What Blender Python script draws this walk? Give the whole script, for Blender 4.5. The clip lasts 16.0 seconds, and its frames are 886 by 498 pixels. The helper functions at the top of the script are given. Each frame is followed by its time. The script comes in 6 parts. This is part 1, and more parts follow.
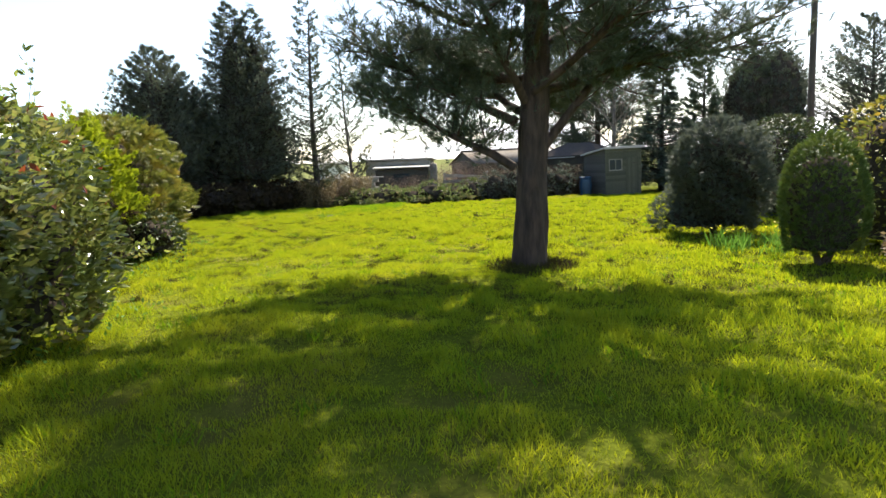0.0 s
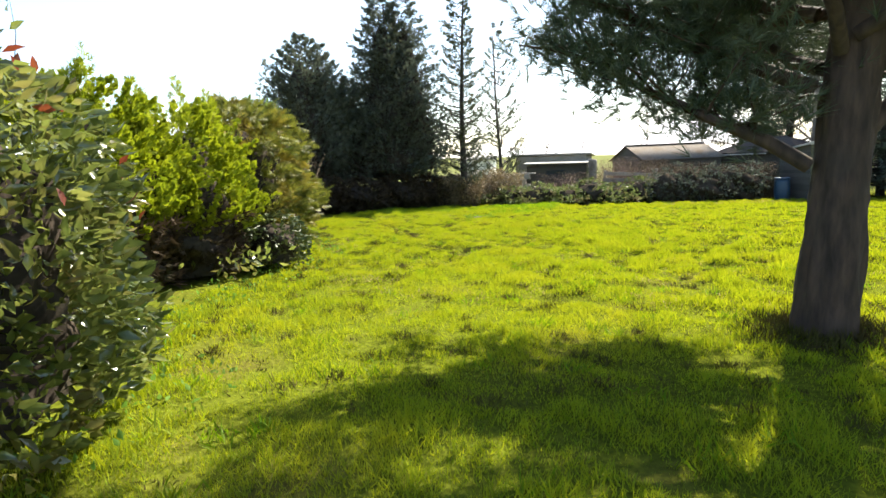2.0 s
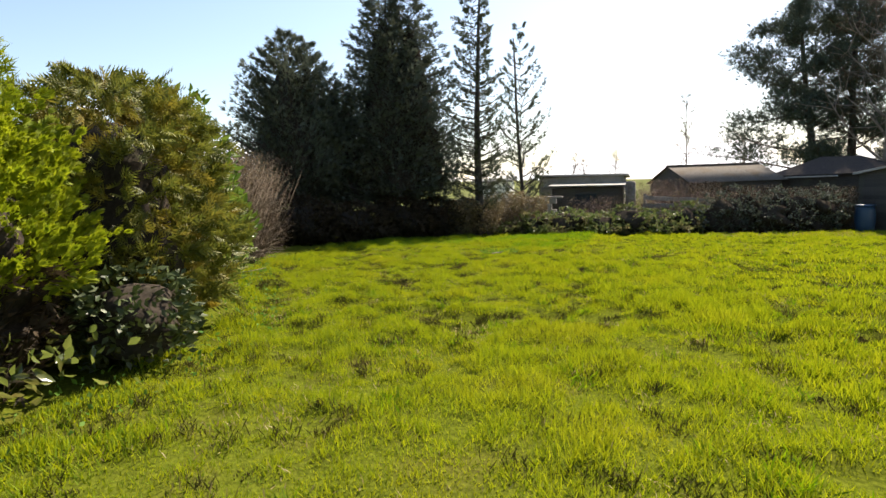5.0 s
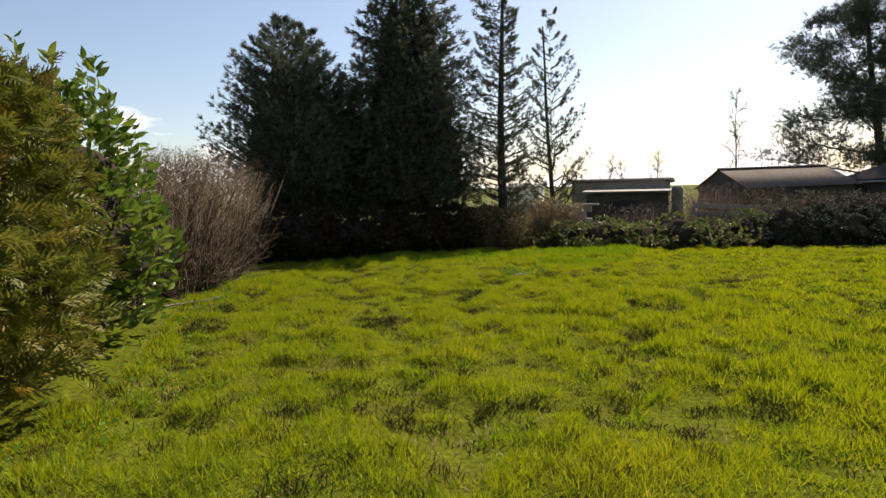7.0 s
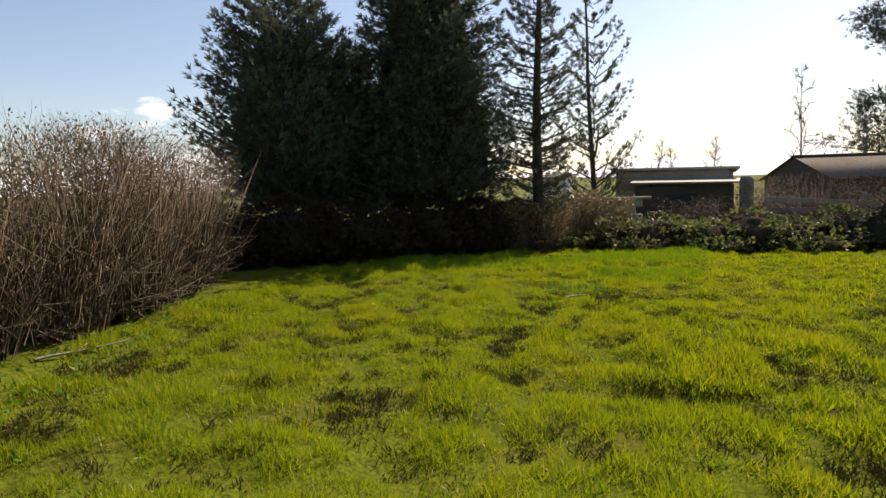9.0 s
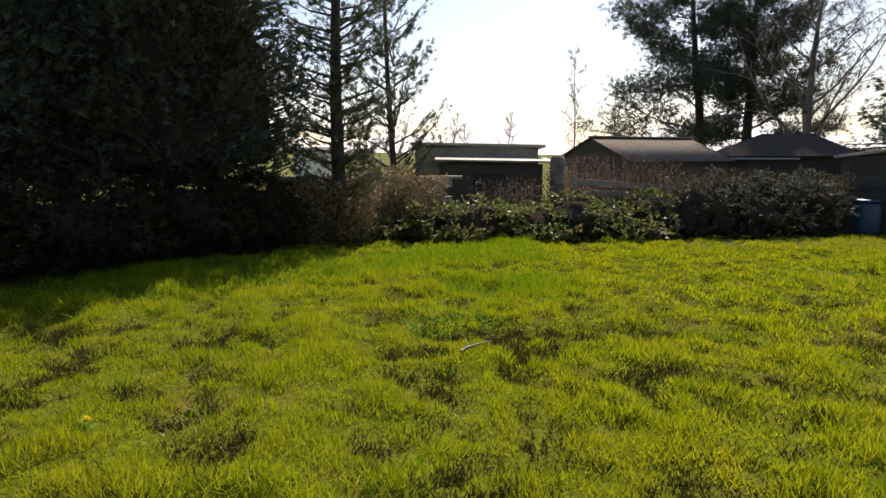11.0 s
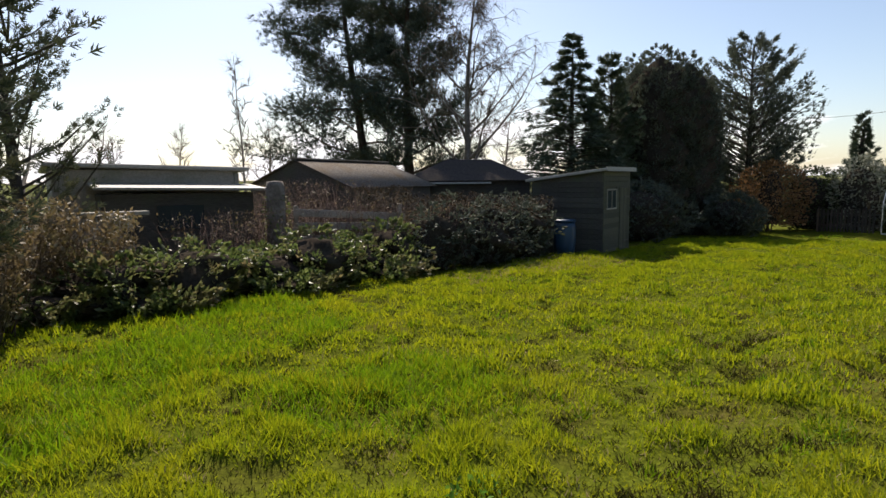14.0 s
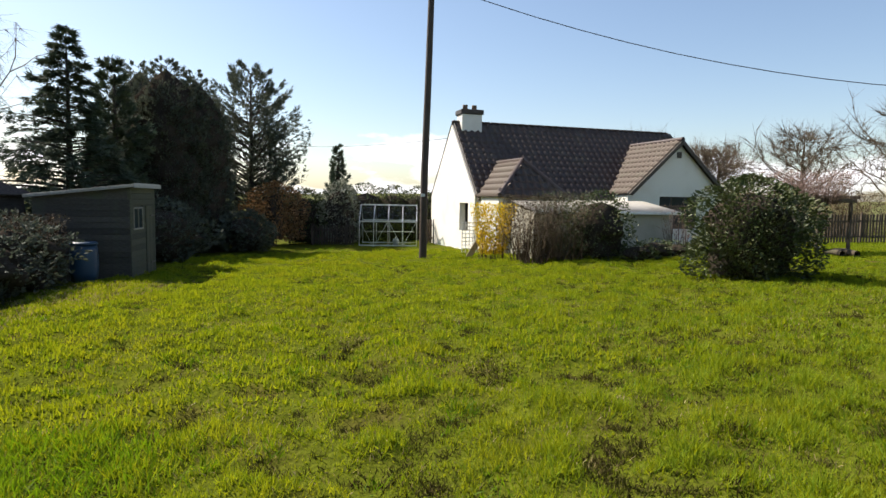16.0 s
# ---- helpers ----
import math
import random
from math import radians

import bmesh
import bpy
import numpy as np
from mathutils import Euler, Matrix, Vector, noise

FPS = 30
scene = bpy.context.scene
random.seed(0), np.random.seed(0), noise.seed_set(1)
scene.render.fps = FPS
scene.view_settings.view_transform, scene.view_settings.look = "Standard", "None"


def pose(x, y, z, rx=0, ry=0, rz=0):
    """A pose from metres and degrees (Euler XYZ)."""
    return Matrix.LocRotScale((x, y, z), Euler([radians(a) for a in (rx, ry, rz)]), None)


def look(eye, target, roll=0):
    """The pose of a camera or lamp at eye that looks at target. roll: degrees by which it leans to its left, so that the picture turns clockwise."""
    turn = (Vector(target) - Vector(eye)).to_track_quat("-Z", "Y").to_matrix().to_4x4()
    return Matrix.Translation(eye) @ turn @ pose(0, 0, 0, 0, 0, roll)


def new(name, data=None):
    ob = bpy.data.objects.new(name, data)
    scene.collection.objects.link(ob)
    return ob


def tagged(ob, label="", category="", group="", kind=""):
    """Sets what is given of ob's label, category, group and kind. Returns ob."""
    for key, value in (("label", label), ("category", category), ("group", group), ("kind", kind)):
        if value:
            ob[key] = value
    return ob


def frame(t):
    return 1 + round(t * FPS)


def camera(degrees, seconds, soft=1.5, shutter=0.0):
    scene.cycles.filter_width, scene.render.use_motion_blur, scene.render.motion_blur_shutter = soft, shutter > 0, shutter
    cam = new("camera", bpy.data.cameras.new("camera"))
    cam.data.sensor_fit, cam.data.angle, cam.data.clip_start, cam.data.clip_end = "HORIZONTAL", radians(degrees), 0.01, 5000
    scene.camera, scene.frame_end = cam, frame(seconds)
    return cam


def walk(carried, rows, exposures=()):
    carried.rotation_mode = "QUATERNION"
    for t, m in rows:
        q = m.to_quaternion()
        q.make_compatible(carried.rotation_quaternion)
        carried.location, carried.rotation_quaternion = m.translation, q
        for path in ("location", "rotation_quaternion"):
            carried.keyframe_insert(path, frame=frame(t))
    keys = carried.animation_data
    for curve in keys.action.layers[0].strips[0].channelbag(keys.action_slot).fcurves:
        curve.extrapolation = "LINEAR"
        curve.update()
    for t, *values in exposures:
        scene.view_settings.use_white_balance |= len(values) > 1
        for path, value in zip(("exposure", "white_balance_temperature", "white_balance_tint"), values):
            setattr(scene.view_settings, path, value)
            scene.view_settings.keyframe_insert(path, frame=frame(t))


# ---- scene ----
cam = camera(72.8, 16.0)
PATH = [
    (0, (2.478, -3.994, 1.608), (2.43, -2.015, 1.32), -3.3),
    (0.5, (2.258, -3.369, 1.592), (2.0, -1.412, 1.275), -3.1),
    (1, (2.079, -2.707, 1.616), (1.666, -0.774, 1.308), -3.4),
    (1.5, (1.862, -1.98, 1.623), (1.397, -0.059, 1.321), -3.3),
    (2, (1.714, -1.254, 1.615), (1.209, 0.661, 1.336), -2.6),
    (2.5, (1.513, -0.564, 1.606), (0.996, 1.35, 1.343), -2.4),
    (3, (1.373, 0.134, 1.591), (0.858, 2.051, 1.345), -2.0),
    (3.5, (1.213, 0.829, 1.587), (0.709, 2.749, 1.344), -2.0),
    (4, (1.033, 1.531, 1.586), (0.528, 3.452, 1.348), -2.1),
    (4.2, (0.977, 1.809, 1.559), (0.47, 3.73, 1.329), -2.2),
    (6.3, (0.586, 4.629, 1.522), (-0.056, 6.515, 1.347), -2.0),
    (6.5, (0.537, 4.908, 1.502), (-0.105, 6.794, 1.33), -2.2),
    (7, (0.405, 5.61, 1.517), (-0.24, 7.495, 1.34), -2.2),
    (7.5, (0.216, 6.353, 1.518), (-0.461, 8.226, 1.341), -2.2),
    (8, (0.096, 7.051, 1.518), (-0.62, 8.91, 1.334), -1.9),
    (8.2, (0.025, 7.293, 1.539), (-0.705, 9.146, 1.354), -2.0),
    (10.3, (-1.966, 11.072, 1.537), (-2.376, 13.009, 1.254), -0.5),
    (10.5, (-2.083, 11.386, 1.566), (-2.356, 13.345, 1.272), -0.7),
    (11, (-2.369, 12.139, 1.543), (-2.291, 14.114, 1.237), -0.1),
    (11.5, (-2.553, 12.869, 1.505), (-2.27, 14.827, 1.216), 0.3),
    (12, (-2.817, 13.509, 1.545), (-2.277, 15.412, 1.249), 0.6),
    (12.5, (-3.095, 14.19, 1.529), (-2.343, 16.023, 1.257), 1.0),
    (13, (-3.283, 14.853, 1.489), (-2.381, 16.623, 1.256), -0.2),
    (13.5, (-3.53, 15.506, 1.468), (-2.495, 17.203, 1.247), -0.9),
    (14, (-3.734, 16.138, 1.495), (-2.512, 17.705, 1.272), -0.6),
    (14.5, (-3.755, 16.724, 1.528), (-2.229, 17.998, 1.305), -0.3),
    (15, (-3.913, 17.073, 1.544), (-2.076, 17.839, 1.348), 0.1),
    (15.5, (-4.132, 17.196, 1.551), (-2.21, 17.717, 1.376), 0.5),
    (16, (-4.298, 17.306, 1.586), (-2.314, 17.49, 1.419), 0.9),
]

EXPOSURES = [(0.0, 1.88, 6650, 10), (0.6, 2.15, 6700, 8), (1.5, 2.2, 6750, 8), (2.2, 2.02, 6750, 8), (3.0, 1.75, 6750, 9), (4.2, 1.6, 6800, 10), (6.3, 0.88, 7150, 15),
             (8.2, 0.8, 7200, 16), (11.0, 0.84, 7150, 17), (13.5, 0.76, 6800, 14), (14.5, 0.6, 6700, 13), (15.2, 0.68, 6700, 12), (16.0, 0.92, 6700, 11)]
walk(cam, [(t, look(eye, target, roll)) for t, eye, target, roll in PATH], EXPOSURES)

# ---- world and sun ----
SUN_AZ, SUN_EL = radians(22), radians(46)      # azimuth clockwise from +y
world = bpy.data.worlds.new("sky")
scene.world = world
world.use_nodes = True
wn, wl = world.node_tree.nodes, world.node_tree.links
sky = wn.new("ShaderNodeTexSky")
sky.sky_type, sky.sun_disc = "NISHITA", False
sky.sun_elevation, sky.sun_rotation = SUN_EL, SUN_AZ
sky.air_density, sky.dust_density, sky.ozone_density = 1.0, 0.9, 1.6
tc = wn.new("ShaderNodeTexCoord")
sep = wn.new("ShaderNodeSeparateXYZ")
wl.new(tc.outputs["Generated"], sep.inputs[0])
cl_map = wn.new("ShaderNodeMapping")
cl_map.inputs["Scale"].default_value = (2.2, 2.2, 7.0)
wl.new(tc.outputs["Generated"], cl_map.inputs[0])
cl_noise = wn.new("ShaderNodeTexNoise")
cl_noise.inputs["Scale"].default_value, cl_noise.inputs["Detail"].default_value = 2.4, 7
cl_noise.inputs["Roughness"].default_value = 0.55
wl.new(cl_map.outputs[0], cl_noise.inputs["Vector"])
cl_low = wn.new("ShaderNodeMapRange")            # cumulus bank low over the land
cl_low.inputs["From Min"].default_value, cl_low.inputs["From Max"].default_value = 0.02, 0.24
cl_low.inputs["To Min"].default_value, cl_low.inputs["To Max"].default_value = 0.17, -0.32
wl.new(sep.outputs["Z"], cl_low.inputs["Value"])
cl_add = wn.new("ShaderNodeMath")
wl.new(cl_noise.outputs["Fac"], cl_add.inputs[0])
wl.new(cl_low.outputs[0], cl_add.inputs[1])
cl_ramp = wn.new("ShaderNodeMapRange")
cl_ramp.inputs["From Min"].default_value, cl_ramp.inputs["From Max"].default_value = 0.56, 0.68
wl.new(cl_add.outputs[0], cl_ramp.inputs["Value"])
cl_mix = wn.new("ShaderNodeMix")
cl_mix.data_type = "RGBA"
wl.new(cl_ramp.outputs[0], cl_mix.inputs["Factor"])
wl.new(sky.outputs[0], cl_mix.inputs["A"])
cl_mix.inputs["B"].default_value = (9.5, 9.7, 10.2, 1)
bg = wn["Background"]
bg.inputs["Strength"].default_value = 0.09
wl.new(cl_mix.outputs["Result"], bg.inputs["Color"])

sun = new("sun", bpy.data.lights.new("sun", "SUN"))
sun.data.energy, sun.data.angle, sun.data.color = 5.0, radians(0.6), (1.0, 0.93, 0.82)
s_dir = Vector((math.sin(SUN_AZ) * math.cos(SUN_EL), math.cos(SUN_AZ) * math.cos(SUN_EL), math.sin(SUN_EL)))
sun.matrix_world = look(s_dir * 60, (0, 0, 0))

# ---- materials ----
def mat_base(name, rough=0.8, metallic=0.0, spec=0.5):
    m = bpy.data.materials.new(name)
    m.use_nodes = True
    b = m.node_tree.nodes["Principled BSDF"]
    b.inputs["Roughness"].default_value, b.inputs["Metallic"].default_value = rough, metallic
    b.inputs["Specular IOR Level"].default_value = spec
    return m, m.node_tree.nodes, m.node_tree.links, b


def noise_node(n, l, scale, detail=5, coord="Object", stretch=(1, 1, 1)):
    c = n.new("ShaderNodeTexCoord")
    mp = n.new("ShaderNodeMapping")
    mp.inputs["Scale"].default_value = stretch
    t = n.new("ShaderNodeTexNoise")
    t.inputs["Scale"].default_value, t.inputs["Detail"].default_value = scale, detail
    l.new(c.outputs[coord], mp.inputs[0])
    l.new(mp.outputs[0], t.inputs["Vector"])
    return t.outputs["Fac"]


def mixer(n, l, fac, a, b, lo=0.0, hi=1.0):
    r = n.new("ShaderNodeMapRange")
    r.inputs["From Min"].default_value, r.inputs["From Max"].default_value = lo, hi
    l.new(fac, r.inputs["Value"])
    x = n.new("ShaderNodeMix")
    x.data_type = "RGBA"
    l.new(r.outputs[0], x.inputs["Factor"])
    for slot, v in (("A", a), ("B", b)):
        if isinstance(v, tuple):
            x.inputs[slot].default_value = (*v, 1)
        else:
            l.new(v, x.inputs[slot])
    return x.outputs["Result"]


def surface(name, c1, c2, stain, rough=0.8, fine=40, coarse=1.5, bump=0.3, stretch=(1, 1, 1), metallic=0.0, pieces=False, spec=0.4):
    """A weathered surface: fine grain between two colours, coarse stains of a third, and relief."""
    m, n, l, b = mat_base(name, rough, metallic, spec)
    grain = noise_node(n, l, fine, 6, stretch=stretch)
    col = mixer(n, l, grain, c1, c2, 0.3, 0.7)
    if pieces:
        info = n.new("ShaderNodeObjectInfo")
        hs = n.new("ShaderNodeHueSaturation")
        r = n.new("ShaderNodeMapRange")
        r.inputs["To Min"].default_value, r.inputs["To Max"].default_value = 0.72, 1.25
        l.new(info.outputs["Random"], r.inputs["Value"])
        l.new(r.outputs[0], hs.inputs["Value"])
        l.new(col, hs.inputs["Color"])
        col = hs.outputs["Color"]
    col = mixer(n, l, noise_node(n, l, coarse, 4), col, stain, 0.5, 0.8)
    l.new(col, b.inputs["Base Color"])
    bp = n.new("ShaderNodeBump")
    bp.inputs["Strength"].default_value, bp.inputs["Distance"].default_value = bump, 0.01
    l.new(grain, bp.inputs["Height"])
    l.new(bp.outputs[0], b.inputs["Normal"])
    return m


def leafy(name, c1, c2, c3, trans=0.4, rough=0.5, patch=1.2, spec=0.4, odd=0.12, glow=None):
    """Leaves: a colour by leaf, a third colour by clump, gloss on top and light through them."""
    m, n, l, b = mat_base(name, rough, 0.0, spec)
    geo = n.new("ShaderNodeNewGeometry")
    col = mixer(n, l, geo.outputs["Random Per Island"], c1, c2)
    col = mixer(n, l, noise_node(n, l, patch, 3), col, c3, 0.5, 0.5 + max(odd, 0.02) * 2)
    l.new(col, b.inputs["Base Color"])
    tr = n.new("ShaderNodeBsdfTranslucent")
    if glow:
        gm = n.new("ShaderNodeMix")
        gm.data_type, gm.blend_type = "RGBA", "MULTIPLY"
        gm.inputs["Factor"].default_value = 1.0
        l.new(col, gm.inputs["A"])
        gm.inputs["B"].default_value = (*glow, 1)
        l.new(gm.outputs["Result"], tr.inputs["Color"])
    else:
        l.new(col, tr.inputs["Color"])
    mx = n.new("ShaderNodeMixShader")
    mx.inputs[0].default_value = trans
    l.new(b.outputs[0], mx.inputs[1])
    l.new(tr.outputs[0], mx.inputs[2])
    l.new(mx.outputs[0], n["Material Output"].inputs["Surface"])
    return m


def soil_mat():
    m, n, l, b = mat_base("lawn_soil", 1.0, spec=0.0)
    col = mixer(n, l, noise_node(n, l, 30, 6), (0.045, 0.056, 0.007), (0.105, 0.122, 0.012), 0.3, 0.7)
    col = mixer(n, l, noise_node(n, l, 1.1, 5), col, (0.085, 0.068, 0.020), 0.53, 0.8)
    col = mixer(n, l, noise_node(n, l, 0.02, 3), col, (0.10, 0.13, 0.015), 0.55, 0.75)
    co, ln = n.new("ShaderNodeTexCoord"), n.new("ShaderNodeVectorMath")      # paler pasture beyond the garden
    ln.operation = "LENGTH"
    l.new(co.outputs["Object"], ln.inputs[0])
    col = mixer(n, l, ln.outputs["Value"], col, (0.115, 0.125, 0.05), 36, 60)
    l.new(col, b.inputs["Base Color"])
    bp = n.new("ShaderNodeBump")
    bp.inputs["Strength"].default_value, bp.inputs["Distance"].default_value = 0.7, 0.04
    l.new(noise_node(n, l, 14, 6), bp.inputs["Height"])
    l.new(bp.outputs[0], b.inputs["Normal"])
    return m


def glass_mat(name, tint=(0.9, 0.95, 0.95), rough=0.02, mix=0.85):
    m, n, l, b = mat_base(name, rough, spec=0.5)
    b.inputs["Base Color"].default_value = (*tint, 1)
    b.inputs["Transmission Weight"].default_value = mix
    b.inputs["IOR"].default_value = 1.1
    return m


def pane_mat(name):
    """Thin clear glass: nearly all light passes, a little is mirrored."""
    m, n, l, b = mat_base(name)
    tr, gl, mx = n.new("ShaderNodeBsdfTransparent"), n.new("ShaderNodeBsdfGlossy"), n.new("ShaderNodeMixShader")
    tr.inputs["Color"].default_value = (0.90, 0.93, 0.92, 1)
    gl.inputs["Roughness"].default_value = 0.05
    mx.inputs[0].default_value = 0.012
    l.new(tr.outputs[0], mx.inputs[1])
    l.new(gl.outputs[0], mx.inputs[2])
    l.new(mx.outputs[0], n["Material Output"].inputs["Surface"])
    return m


